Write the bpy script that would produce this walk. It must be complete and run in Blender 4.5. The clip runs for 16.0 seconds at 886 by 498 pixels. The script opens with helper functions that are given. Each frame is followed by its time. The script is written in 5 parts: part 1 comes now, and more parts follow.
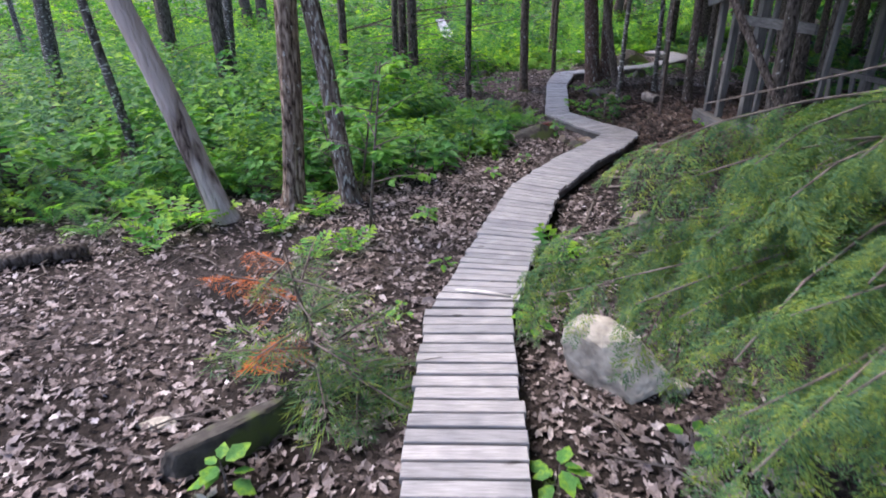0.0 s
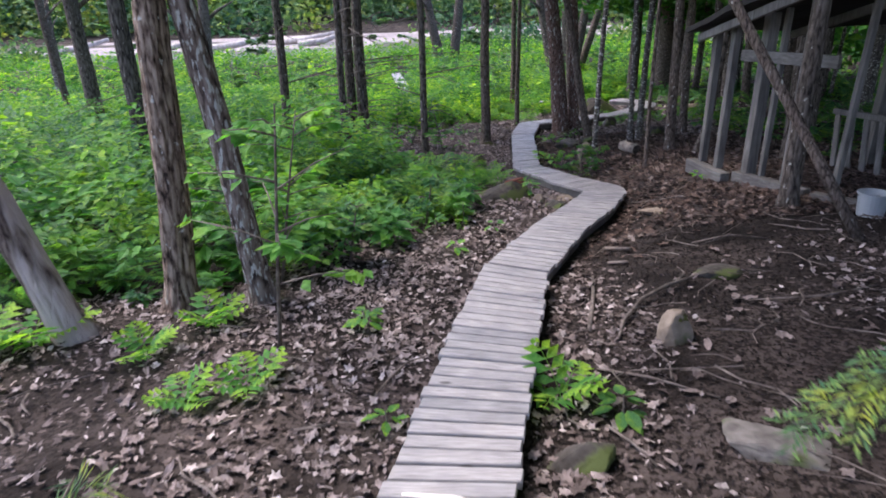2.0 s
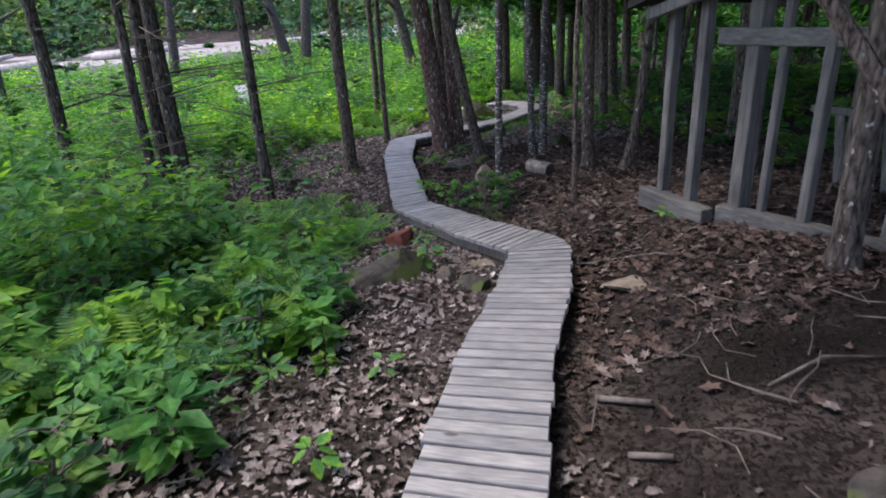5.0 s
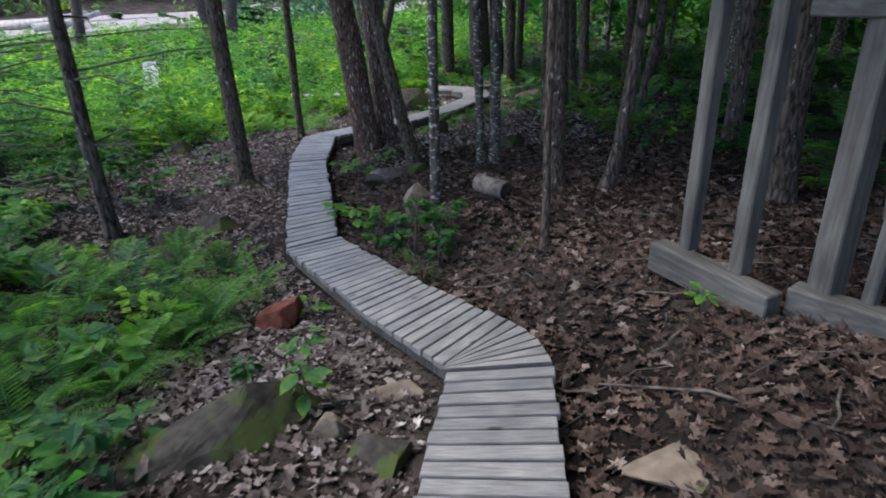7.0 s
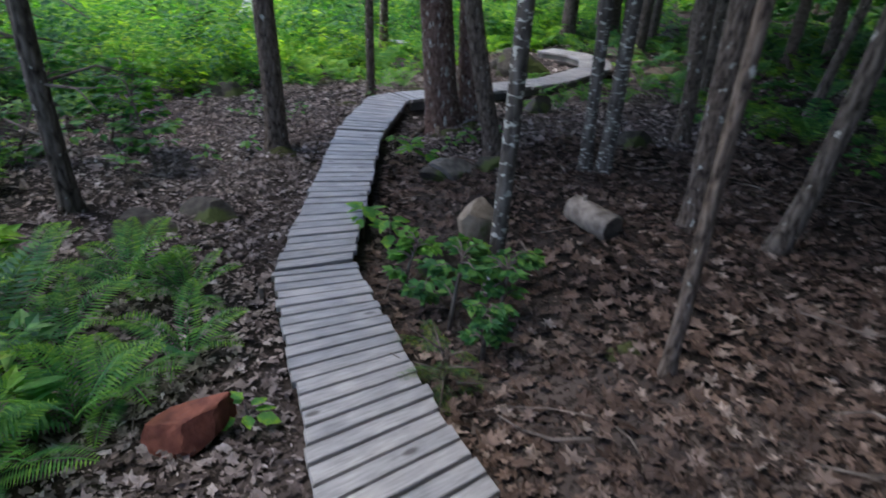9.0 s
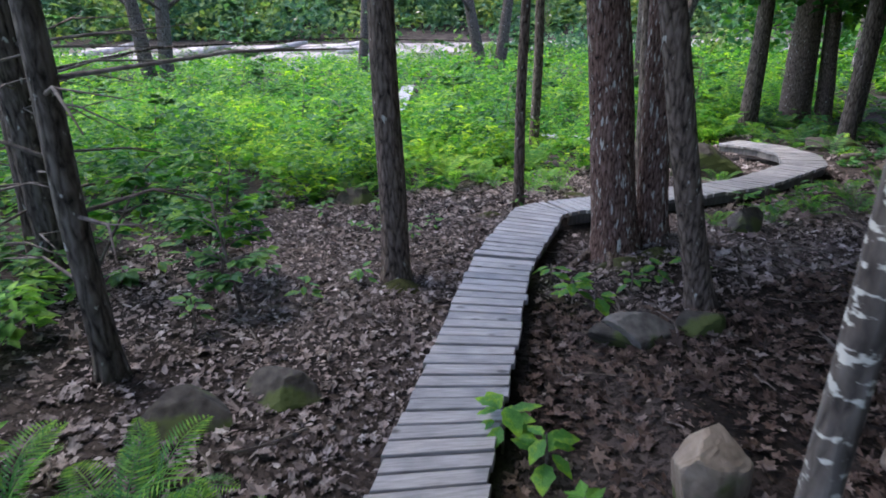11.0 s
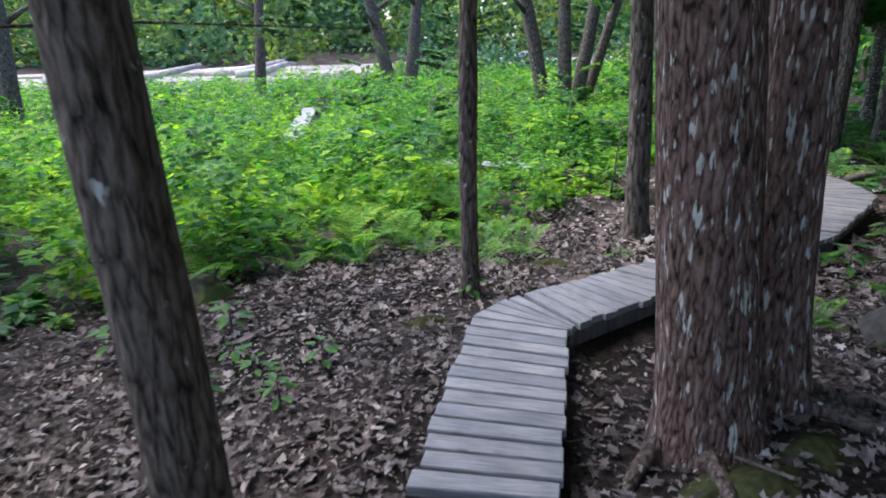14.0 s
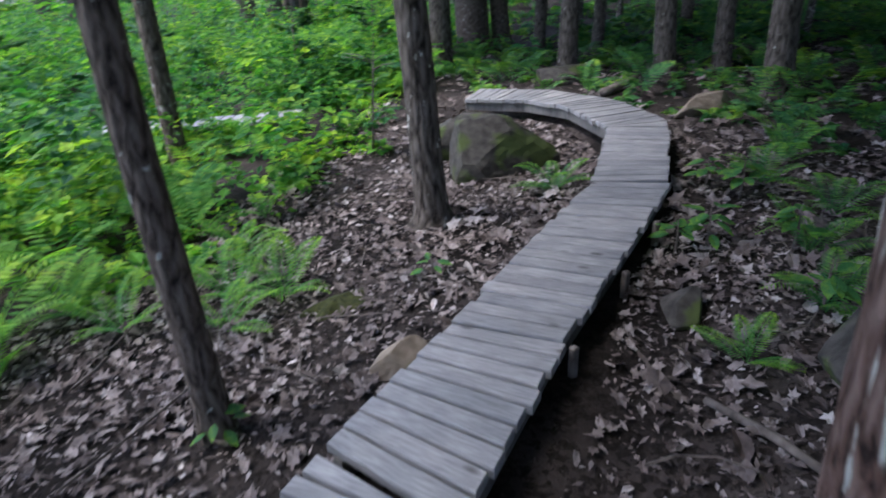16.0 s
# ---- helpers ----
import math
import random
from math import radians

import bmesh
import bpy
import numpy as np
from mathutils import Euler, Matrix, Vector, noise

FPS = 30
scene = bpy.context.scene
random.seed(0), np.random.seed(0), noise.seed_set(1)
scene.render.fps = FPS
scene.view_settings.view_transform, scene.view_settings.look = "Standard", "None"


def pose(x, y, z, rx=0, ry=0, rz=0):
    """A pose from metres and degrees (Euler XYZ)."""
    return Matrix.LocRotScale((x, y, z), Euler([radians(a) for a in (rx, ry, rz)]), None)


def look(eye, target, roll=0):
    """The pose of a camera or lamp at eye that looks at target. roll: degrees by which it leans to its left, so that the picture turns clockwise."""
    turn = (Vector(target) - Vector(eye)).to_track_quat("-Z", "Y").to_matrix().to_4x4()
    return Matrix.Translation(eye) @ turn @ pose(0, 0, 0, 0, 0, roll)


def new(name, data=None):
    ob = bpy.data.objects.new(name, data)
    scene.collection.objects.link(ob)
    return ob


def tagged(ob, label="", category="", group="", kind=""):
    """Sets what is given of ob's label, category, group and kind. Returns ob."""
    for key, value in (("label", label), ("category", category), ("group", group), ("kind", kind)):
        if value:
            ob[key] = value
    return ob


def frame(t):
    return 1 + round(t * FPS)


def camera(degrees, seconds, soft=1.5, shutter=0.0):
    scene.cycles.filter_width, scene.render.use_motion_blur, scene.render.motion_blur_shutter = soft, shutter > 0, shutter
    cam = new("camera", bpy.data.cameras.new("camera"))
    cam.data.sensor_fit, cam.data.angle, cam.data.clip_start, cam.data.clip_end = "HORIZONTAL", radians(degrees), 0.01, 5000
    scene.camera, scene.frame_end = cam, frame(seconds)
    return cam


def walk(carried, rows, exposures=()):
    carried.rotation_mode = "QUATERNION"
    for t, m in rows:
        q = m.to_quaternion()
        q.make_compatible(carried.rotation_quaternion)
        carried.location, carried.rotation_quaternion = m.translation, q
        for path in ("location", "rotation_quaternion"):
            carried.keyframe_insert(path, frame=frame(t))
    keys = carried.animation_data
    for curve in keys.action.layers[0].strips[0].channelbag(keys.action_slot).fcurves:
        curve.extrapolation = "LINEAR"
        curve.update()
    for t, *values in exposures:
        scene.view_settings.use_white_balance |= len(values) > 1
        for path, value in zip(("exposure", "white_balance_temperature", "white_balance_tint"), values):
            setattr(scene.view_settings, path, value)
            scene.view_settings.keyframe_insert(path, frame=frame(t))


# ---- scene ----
cam = camera(72.2, 16.0, soft=1.8, shutter=0.25)
METRES, EYE, TILT, LEAN, TURN = 14.7, 1.5, -5.0, 0.0, 0.0
ROWS = [
    (0.0, 0.0, 0.0, 0.0, -0.5, -22.01, 1.23),
    (0.5, 0.0024, 0.0226, -0.0027, 1.28, -20.02, -0.09),
    (1.0, 0.0072, 0.0473, -0.0091, -0.9, -19.38, -0.83),
    (1.5, 0.0076, 0.0765, -0.0147, -3.55, -18.3, 1.68),
    (2.0, 0.009, 0.1092, -0.0142, -4.29, -17.29, 2.08),
    (2.5, 0.0096, 0.1406, -0.0145, -6.38, -16.02, 1.48),
    (3.0, 0.0135, 0.1739, -0.0159, -9.12, -16.3, 2.51),
    (3.5, 0.0169, 0.2045, -0.0172, -11.82, -17.69, 3.23),
    (4.0, 0.0218, 0.2349, -0.0167, -17.03, -18.76, 4.89),
    (6.5, 0.0812, 0.4044, -0.0204, -17.25, -15.94, 4.19),
    (7.0, 0.0999, 0.4375, -0.0203, -22.13, -19.83, 3.48),
    (7.5, 0.1161, 0.4692, -0.0204, -23.34, -20.72, 3.22),
    (8.0, 0.1321, 0.4997, -0.0221, -17.94, -21.6, 2.97),
    (8.5, 0.1433, 0.527, -0.0222, -22.64, -25.17, 0.98),
    (9.0, 0.1546, 0.5531, -0.0262, -10.95, -23.74, -1.8),
    (9.5, 0.1602, 0.583, -0.028, -2.59, -21.59, -0.43),
    (10.0, 0.164, 0.6071, -0.0274, 2.26, -17.0, 0.61),
    (12.5, 0.1559, 0.7519, -0.0388, 1.17, -15.59, 1.45),
    (13.0, 0.1587, 0.7809, -0.0402, -2.4, -16.27, 0.98),
    (13.5, 0.1591, 0.8124, -0.0393, -4.11, -15.82, 2.16),
    (14.0, 0.163, 0.8432, -0.0369, -5.99, -14.16, 2.04),
    (14.5, 0.1687, 0.875, -0.0355, -10.17, -14.69, 1.3),
    (15.0, 0.173, 0.9021, -0.0346, -17.34, -19.18, 2.65),
    (15.5, 0.1804, 0.932, -0.032, -20.89, -24.97, 2.94),
    (16.0, 0.1889, 0.9589, -0.0301, -31.84, -23.04, 5.25),
]
walk(cam, [(t, pose(0, 0, EYE, TILT, LEAN, TURN) @ pose(METRES * x, METRES * y, METRES * z, 90 + pitch, roll, yaw)) for t, x, y, z, yaw, pitch, roll in ROWS],
     exposures=[(0.0, 1.95, 6150, 21), (2.5, 2.0, 6250, 21), (4.0, 1.88, 6250, 21), (6.5, 1.68, 6050, 10), (8.0, 1.72, 6050, 10), (9.0, 1.75, 6000, 12), (10.0, 1.95, 6000, 16), (12.5, 2.15, 6050, 15), (15.0, 2.0, 5850, 12), (16.0, 1.75, 5650, 12)])

# ---- light: a soft, thin overcast above the clearing, canopy shade in the wood ----
world = bpy.data.worlds.new("sky")
scene.world = world
world.use_nodes = True
wn = world.node_tree.nodes
sky = wn.new("ShaderNodeTexSky")
sky.sky_type, sky.sun_disc = "NISHITA", False
sky.sun_elevation, sky.sun_rotation = radians(60), radians(-61)
wn["Background"].inputs["Strength"].default_value = 0.15
sky.air_density, sky.dust_density, sky.ozone_density = 0.8, 2.0, 0.5
world.node_tree.links.new(sky.outputs[0], wn["Background"].inputs[0])
sun = new("sun", bpy.data.lights.new("sun", "SUN"))
sun.data.energy, sun.data.angle, sun.data.color = 1.25, radians(25), (1.0, 0.97, 0.88)
sun.matrix_world = look((-18, 10, 36), (0, 0, 0))


# ---- materials ----
def mat(name, rough=0.8, spec=0.3):
    m = bpy.data.materials.new(name)
    m.use_nodes = True
    b = m.node_tree.nodes["Principled BSDF"]
    b.inputs["Roughness"].default_value = rough
    b.inputs["Specular IOR Level"].default_value = spec
    return m, m.node_tree.nodes, m.node_tree.links, b


def ramp(nodes, stops):
    r = nodes.new("ShaderNodeValToRGB")
    e = r.color_ramp.elements
    while len(e) < len(stops):
        e.new(0.5)
    for k, (p, c) in zip(e, stops):
        k.position, k.color = p, (*c, 1)
    return r


def tex(nodes, links, kind, scale, coord, detail=4.0, stretch=(1, 1, 1)):
    mp = nodes.new("ShaderNodeMapping")
    mp.inputs["Scale"].default_value = stretch
    links.new(coord, mp.inputs[0])
    n = nodes.new(kind)
    n.inputs["Scale"].default_value = scale
    if "Detail" in n.inputs:
        n.inputs["Detail"].default_value = detail
    links.new(mp.outputs[0], n.inputs["Vector"])
    return n


def mixc(nodes, links, fac, a, b, mode="MIX"):
    n = nodes.new("ShaderNodeMix")
    n.data_type, n.blend_type = "RGBA", mode
    for s, v in ((n.inputs[0], fac), (n.inputs[6], a), (n.inputs[7], b)):
        if isinstance(v, (int, float)):
            s.default_value = v
        elif isinstance(v, tuple):
            s.default_value = (*v, 1)
        else:
            links.new(v, s)
    return n.outputs[2]


def bump(nodes, links, b, height, strength=0.4, dist=0.01):
    n = nodes.new("ShaderNodeBump")
    n.inputs["Strength"].default_value, n.inputs["Distance"].default_value = strength, dist
    links.new(height, n.inputs["Height"])
    links.new(n.outputs[0], b.inputs["Normal"])


def soil_material():
    m, n, l, b = mat("soil_and_litter", 0.95, 0.15)
    c = n.new("ShaderNodeTexCoord").outputs["Object"]
    v = tex(n, l, "ShaderNodeTexVoronoi", 34, c)
    big = tex(n, l, "ShaderNodeTexNoise", 0.9, c, 5)
    fine = tex(n, l, "ShaderNodeTexNoise", 45, c, 6)
    leafy = ramp(n, [(0.0, (0.007, 0.005, 0.004)), (0.5, (0.019, 0.014, 0.0115)), (0.85, (0.034, 0.026, 0.022)), (1.0, (0.085, 0.067, 0.059))])
    sep = n.new("ShaderNodeSeparateColor")
    l.new(v.outputs["Color"], sep.inputs[0])
    l.new(sep.outputs[0], leafy.inputs[0])
    dirt = ramp(n, [(0.3, (0.006, 0.0046, 0.0038)), (0.7, (0.02, 0.0148, 0.0122))])
    l.new(fine.outputs[0], dirt.inputs[0])
    k = ramp(n, [(0.38, (0, 0, 0)), (0.62, (1, 1, 1))])
    l.new(big.outputs[0], k.inputs[0])
    l.new(mixc(n, l, k.outputs[0], dirt.outputs[0], leafy.outputs[0]), b.inputs["Base Color"])
    bump(n, l, b, fine.outputs[0], 0.6, 0.02)
    return m


def island_material(name, stops, rough=0.7, spec=0.25, translucent=0.0, noise_scale=30, patch=1.7):
    """Leaf matter: every leaf takes its own shade."""
    m, n, l, b = mat(name, rough, spec)
    g = n.new("ShaderNodeNewGeometry")
    c = n.new("ShaderNodeTexCoord").outputs["Object"]
    r = ramp(n, stops)
    l.new(g.outputs["Random Per Island"], r.inputs[0])
    t = tex(n, l, "ShaderNodeTexNoise", noise_scale, c, 3)
    tr = ramp(n, [(0.3, (0.62, 0.62, 0.62)), (0.75, (1.25, 1.25, 1.25))])
    l.new(t.outputs[0], tr.inputs[0])
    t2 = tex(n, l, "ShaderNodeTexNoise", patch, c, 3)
    # green leaves: patches vary plant hue and paint in top-lit leaves and dark gaps
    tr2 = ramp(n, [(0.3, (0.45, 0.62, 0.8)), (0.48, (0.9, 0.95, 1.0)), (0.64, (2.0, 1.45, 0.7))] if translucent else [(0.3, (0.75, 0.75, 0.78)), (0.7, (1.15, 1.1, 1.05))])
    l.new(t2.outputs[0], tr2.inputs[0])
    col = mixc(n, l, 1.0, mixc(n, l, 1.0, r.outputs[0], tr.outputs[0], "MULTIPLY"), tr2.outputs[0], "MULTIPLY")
    l.new(col, b.inputs["Base Color"])
    if translucent:
        tl = n.new("ShaderNodeBsdfTranslucent")
        l.new(mixc(n, l, 1.0, col, (1.3, 1.45, 0.55), "MULTIPLY"), tl.inputs[0])
        mx = n.new("ShaderNodeMixShader")
        mx.inputs[0].default_value = translucent
        l.new(b.outputs[0], mx.inputs[1])
        l.new(tl.outputs[0], mx.inputs[2])
        l.new(mx.outputs[0], n["Material Output"].inputs[0])
    return m


def plank_material():
    m, n, l, b = mat("weathered_wood", 0.5, 0.5)
    tc = n.new("ShaderNodeTexCoord")
    oi = n.new("ShaderNodeObjectInfo")
    add = n.new("ShaderNodeVectorMath")
    l.new(tc.outputs["Object"], add.inputs[0])
    sc = n.new("ShaderNodeVectorMath")
    sc.operation = "SCALE"
    sc.inputs[0].default_value = (7.3, 3.1, 5.7)
    l.new(oi.outputs["Random"], sc.inputs["Scale"])
    l.new(sc.outputs[0], add.inputs[1])
    c = add.outputs[0]
    grain = tex(n, l, "ShaderNodeTexNoise", 9, c, 6, (1, 14, 14))
    blotch = tex(n, l, "ShaderNodeTexNoise", 5, c, 5)
    knot = tex(n, l, "ShaderNodeTexVoronoi", 3.2, c, 0, (1, 2.2, 2.2))
    g = ramp(n, [(0.25, (0.19, 0.181, 0.181)), (0.55, (0.345, 0.331, 0.331)), (0.8, (0.455, 0.44, 0.442))])
    l.new(grain.outputs[0], g.inputs[0])
    w = ramp(n, [(0.3, (0.66, 0.66, 0.67)), (0.7, (1.1, 1.08, 1.05))])
    l.new(blotch.outputs[0], w.inputs[0])
    k = ramp(n, [(0.06, (0.3, 0.27, 0.25)), (0.13, (1, 1, 1))])
    l.new(knot.outputs["Distance"], k.inputs[0])
    t = ramp(n, [(0.0, (0.82, 0.83, 0.84)), (0.5, (0.95, 0.95, 0.94)), (1.0, (1.08, 1.07, 1.05))])
    l.new(oi.outputs["Random"], t.inputs[0])
    col = mixc(n, l, 1.0, g.outputs[0], w.outputs[0], "MULTIPLY")
    col = mixc(n, l, 1.0, col, k.outputs[0], "MULTIPLY")
    l.new(mixc(n, l, 1.0, col, t.outputs[0], "MULTIPLY"), b.inputs["Base Color"])
    bump(n, l, b, grain.outputs[0], 0.35, 0.004)
    return m


def bark_material(name, dark, mid, light, lichen=0.0, scale=16, rings=False, bare=None, spread=(1, 1, 0.55)):
    m, n, l, b = mat(name, 0.9, 0.2)
    c = n.new("ShaderNodeTexCoord").outputs["Object"]
    st = (0.6, 0.6, 1.8) if rings else (1, 1, 0.2)
    wv = tex(n, l, "ShaderNodeTexNoise", 15, c, 3)
    off = n.new("ShaderNodeVectorMath")
    off.operation = "SCALE"
    l.new(wv.outputs["Color"], off.inputs[0])
    off.inputs["Scale"].default_value = 0.022
    bent = n.new("ShaderNodeVectorMath")
    l.new(c, bent.inputs[0])
    l.new(off.outputs[0], bent.inputs[1])
    f = tex(n, l, "ShaderNodeTexVoronoi", scale, bent.outputs[0], 0, st)
    f.feature = "DISTANCE_TO_EDGE"
    nz = tex(n, l, "ShaderNodeTexNoise", scale * 1.2, c, 8, (1, 1, 0.4))
    r = ramp(n, [(0.0, dark), (0.13, mid), (0.42, light)])
    mx = n.new("ShaderNodeMath")
    mx.operation = "MULTIPLY_ADD"
    l.new(nz.outputs[0], mx.inputs[0])
    mx.inputs[1].default_value = 0.85
    l.new(f.outputs["Distance"], mx.inputs[2])
    sub = n.new("ShaderNodeMath")
    sub.operation = "SUBTRACT"
    l.new(mx.outputs[0], sub.inputs[0])
    sub.inputs[1].default_value = 0.33
    l.new(sub.outputs[0], r.inputs[0])
    col = r.outputs[0]
    if lichen:
        p = tex(n, l, "ShaderNodeTexNoise", 24, c, 3, spread)
        q = ramp(n, [(0.68 - lichen, (0, 0, 0)), (0.74 - lichen, (1, 1, 1))])
        l.new(p.outputs[0], q.inputs[0])
        col = mixc(n, l, q.outputs[0], col, (0.46, 0.44, 0.39))
    if bare:
        p = tex(n, l, "ShaderNodeTexNoise", 2.2, c, 3, (1.6, 1.6, 0.35))
        q = ramp(n, [(0.43, (0, 0, 0)), (0.48, (1, 1, 1))])
        l.new(p.outputs[0], q.inputs[0])
        col = mixc(n, l, q.outputs[0], col, bare)
    l.new(col, b.inputs["Base Color"])
    bump(n, l, b, mx.outputs[0], 0.9, 0.02)
    return m


def rock_material(name, a, bcol, moss=0.0):
    m, n, l, b = mat(name, 0.85, 0.3)
    c = n.new("ShaderNodeTexCoord").outputs["Object"]
    f = tex(n, l, "ShaderNodeTexNoise", 15, c, 8)
    r = ramp(n, [(0.3, a), (0.7, bcol)])
    l.new(f.outputs[0], r.inputs[0])
    col = r.outputs[0]
    if moss:
        p = tex(n, l, "ShaderNodeTexNoise", 3.5, c, 5)
        q = ramp(n, [(0.62 - moss, (0, 0, 0)), (0.7 - moss, (1, 1, 1))])
        l.new(p.outputs[0], q.inputs[0])
        col = mixc(n, l, q.outputs[0], col, (0.07, 0.09, 0.025))
    l.new(col, b.inputs["Base Color"])
    g = tex(n, l, "ShaderNodeTexNoise", 28, c, 6)
    bump(n, l, b, g.outputs[0], 0.6, 0.012)
    return m


def plain_material(name, a, bcol, rough=0.8, scale=8.0, metal=0.0):
    m, n, l, b = mat(name, rough, 0.3)
    c = n.new("ShaderNodeTexCoord").outputs["Object"]
    f = tex(n, l, "ShaderNodeTexNoise", scale, c, 6)
    r = ramp(n, [(0.3, a), (0.7, bcol)])
    l.new(f.outputs[0], r.inputs[0])
    l.new(r.outputs[0], b.inputs["Base Color"])
    b.inputs["Metallic"].default_value = metal
    bump(n, l, b, f.outputs[0], 0.3, 0.006)
    return m


SOIL = soil_material()
WOOD = plank_material()
BROWN_LITTER = island_material("brown_oak_leaves", [(0.0, (0.028, 0.018, 0.014)), (0.4, (0.082, 0.054, 0.042)), (0.75, (0.14, 0.097, 0.078)), (0.93, (0.2, 0.15, 0.126)), (1.0, (0.33, 0.275, 0.24))], 0.75, 0.25)
LITTER = island_material("dead_leaves", [(0.0, (0.056, 0.043, 0.038)), (0.35, (0.15, 0.12, 0.11)), (0.68, (0.255, 0.212, 0.198)), (0.92, (0.36, 0.312, 0.295)), (1.0, (0.54, 0.49, 0.47))], 0.8, 0.2)
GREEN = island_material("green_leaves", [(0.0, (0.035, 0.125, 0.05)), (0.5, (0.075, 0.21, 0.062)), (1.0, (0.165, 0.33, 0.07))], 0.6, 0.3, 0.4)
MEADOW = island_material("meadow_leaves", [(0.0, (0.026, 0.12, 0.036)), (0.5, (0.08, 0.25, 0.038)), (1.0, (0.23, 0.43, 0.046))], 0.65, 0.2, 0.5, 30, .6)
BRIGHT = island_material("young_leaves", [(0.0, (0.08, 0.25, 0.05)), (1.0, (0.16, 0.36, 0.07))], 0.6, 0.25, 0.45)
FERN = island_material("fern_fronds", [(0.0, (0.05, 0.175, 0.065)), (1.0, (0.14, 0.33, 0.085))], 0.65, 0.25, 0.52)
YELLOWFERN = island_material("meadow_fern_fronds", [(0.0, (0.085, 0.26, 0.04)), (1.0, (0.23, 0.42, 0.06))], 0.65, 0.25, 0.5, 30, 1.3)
CONIFER = island_material("conifer_needles", [(0.0, (0.045, 0.125, 0.062)), (0.5, (0.085, 0.172, 0.056)), (1.0, (0.145, 0.215, 0.05))], 0.6, 0.3, 0.35, 30, 5.0)
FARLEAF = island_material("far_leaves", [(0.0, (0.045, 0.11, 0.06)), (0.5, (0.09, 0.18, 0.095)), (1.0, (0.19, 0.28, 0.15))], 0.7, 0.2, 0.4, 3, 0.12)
RUST = island_material("dead_needles", [(0.0, (0.25, 0.07, 0.03)), (1.0, (0.42, 0.16, 0.07))], 0.8, 0.2, 0.2)
CANOPY = island_material("canopy_leaves", [(0.0, (0.02, 0.09, 0.02)), (1.0, (0.06, 0.18, 0.03))], 0.72, 0.18, 0.25)
BARK = bark_material("grey_bark", (0.017, 0.013, 0.01), (0.066, 0.052, 0.042), (0.15, 0.124, 0.104), 0.015, 24)
BARK_SHAG = bark_material("shaggy_bark", (0.018, 0.011, 0.008), (0.12, 0.083, 0.06), (0.34, 0.262, 0.2), 0.03, 24)
BARK_BARE = bark_material("peeling_bark", (0.03, 0.02, 0.017), (0.12, 0.086, 0.07), (0.25, 0.195, 0.16), 0, 22, False, (0.45, 0.37, 0.33))
BARK_FLAKE = bark_material("flaking_bark", (0.03, 0.021, 0.017), (0.125, 0.09, 0.072), (0.27, 0.215, 0.18), 0.13, 20, False, None, (1.8, 1.8, .5))
BARK_OAK = bark_material("furrowed_bark", (0.016, 0.009, 0.007), (0.098, 0.055, 0.042), (0.2, 0.132, 0.108), 0.085, 44, False, None, (1.9, 1.9, 0.42))
BARK_RED = bark_material("maple_bark", (0.022, 0.016, 0.013), (0.085, 0.063, 0.05), (0.18, 0.14, 0.114), 0.02, 34)
BARK_BIRCH = bark_material("pale_birch_bark", (0.035, 0.03, 0.027), (0.075, 0.063, 0.055), (0.135, 0.118, 0.104), 0.11, 18, False, None, (0.8, 0.8, 1.7))
def timber_material(name, stretch):
    m, n, l, b = mat(name, 0.85, 0.2)
    c = n.new("ShaderNodeTexCoord").outputs["Object"]
    g = tex(n, l, "ShaderNodeTexNoise", 7, c, 7, stretch)
    w = tex(n, l, "ShaderNodeTexNoise", 2.5, c, 4)
    r = ramp(n, [(0.2, (0.095, 0.087, 0.078)), (0.5, (0.16, 0.15, 0.138)), (0.8, (0.24, 0.228, 0.212))])
    l.new(g.outputs[0], r.inputs[0])
    k = ramp(n, [(0.3, (0.6, 0.6, 0.62)), (0.7, (1.1, 1.08, 1.05))])
    l.new(w.outputs[0], k.inputs[0])
    l.new(mixc(n, l, 1.0, r.outputs[0], k.outputs[0], "MULTIPLY"), b.inputs["Base Color"])
    bump(n, l, b, g.outputs[0], 0.5, 0.006)
    return m


TIMBER = timber_material("old_grey_timber", (6, 6, 0.5))
BEAM = timber_material("old_grey_beam", (6, 0.5, 6))
ROOFING = plain_material("dark_roofing", (0.012, 0.011, 0.011), (0.03, 0.028, 0.027), 0.9, 5)
STONE = rock_material("grey_stone", (0.19, 0.168, 0.135), (0.46, 0.415, 0.34))
STONE_MOSS = rock_material("mossy_stone", (0.028, 0.024, 0.02), (0.09, 0.079, 0.067), 0.13)
STONE_GREY = rock_material("dull_grey_stone", (0.09, 0.08, 0.07), (0.22, 0.2, 0.178), 0.03)
STONE_RED = rock_material("rusty_stone", (0.11, 0.035, 0.025), (0.24, 0.085, 0.055))
STONE_TAN = rock_material("tan_stone", (0.17, 0.13, 0.095), (0.31, 0.25, 0.19), 0.02)
TWIG = plain_material("dead_wood", (0.055, 0.042, 0.034), (0.21, 0.175, 0.15), 0.9, 16)
MOSS = plain_material("moss", (0.02, 0.024, 0.008), (0.062, 0.066, 0.018), 0.95, 40)
PALEWOOD = plain_material("fresh_split_wood", (0.5, 0.45, 0.4), (0.72, 0.67, 0.6), 0.7, 14)
DRIFT = plain_material("bleached_driftwood", (0.24, 0.21, 0.19), (0.46, 0.42, 0.39), 0.8, 3)
LOGWOOD = plain_material("weathered_log", (0.13, 0.1, 0.08), (0.4, 0.335, 0.275), 0.85, 17)
CUT = plain_material("sawn_end", (0.035, 0.028, 0.024), (0.1, 0.08, 0.065), 0.9, 20)
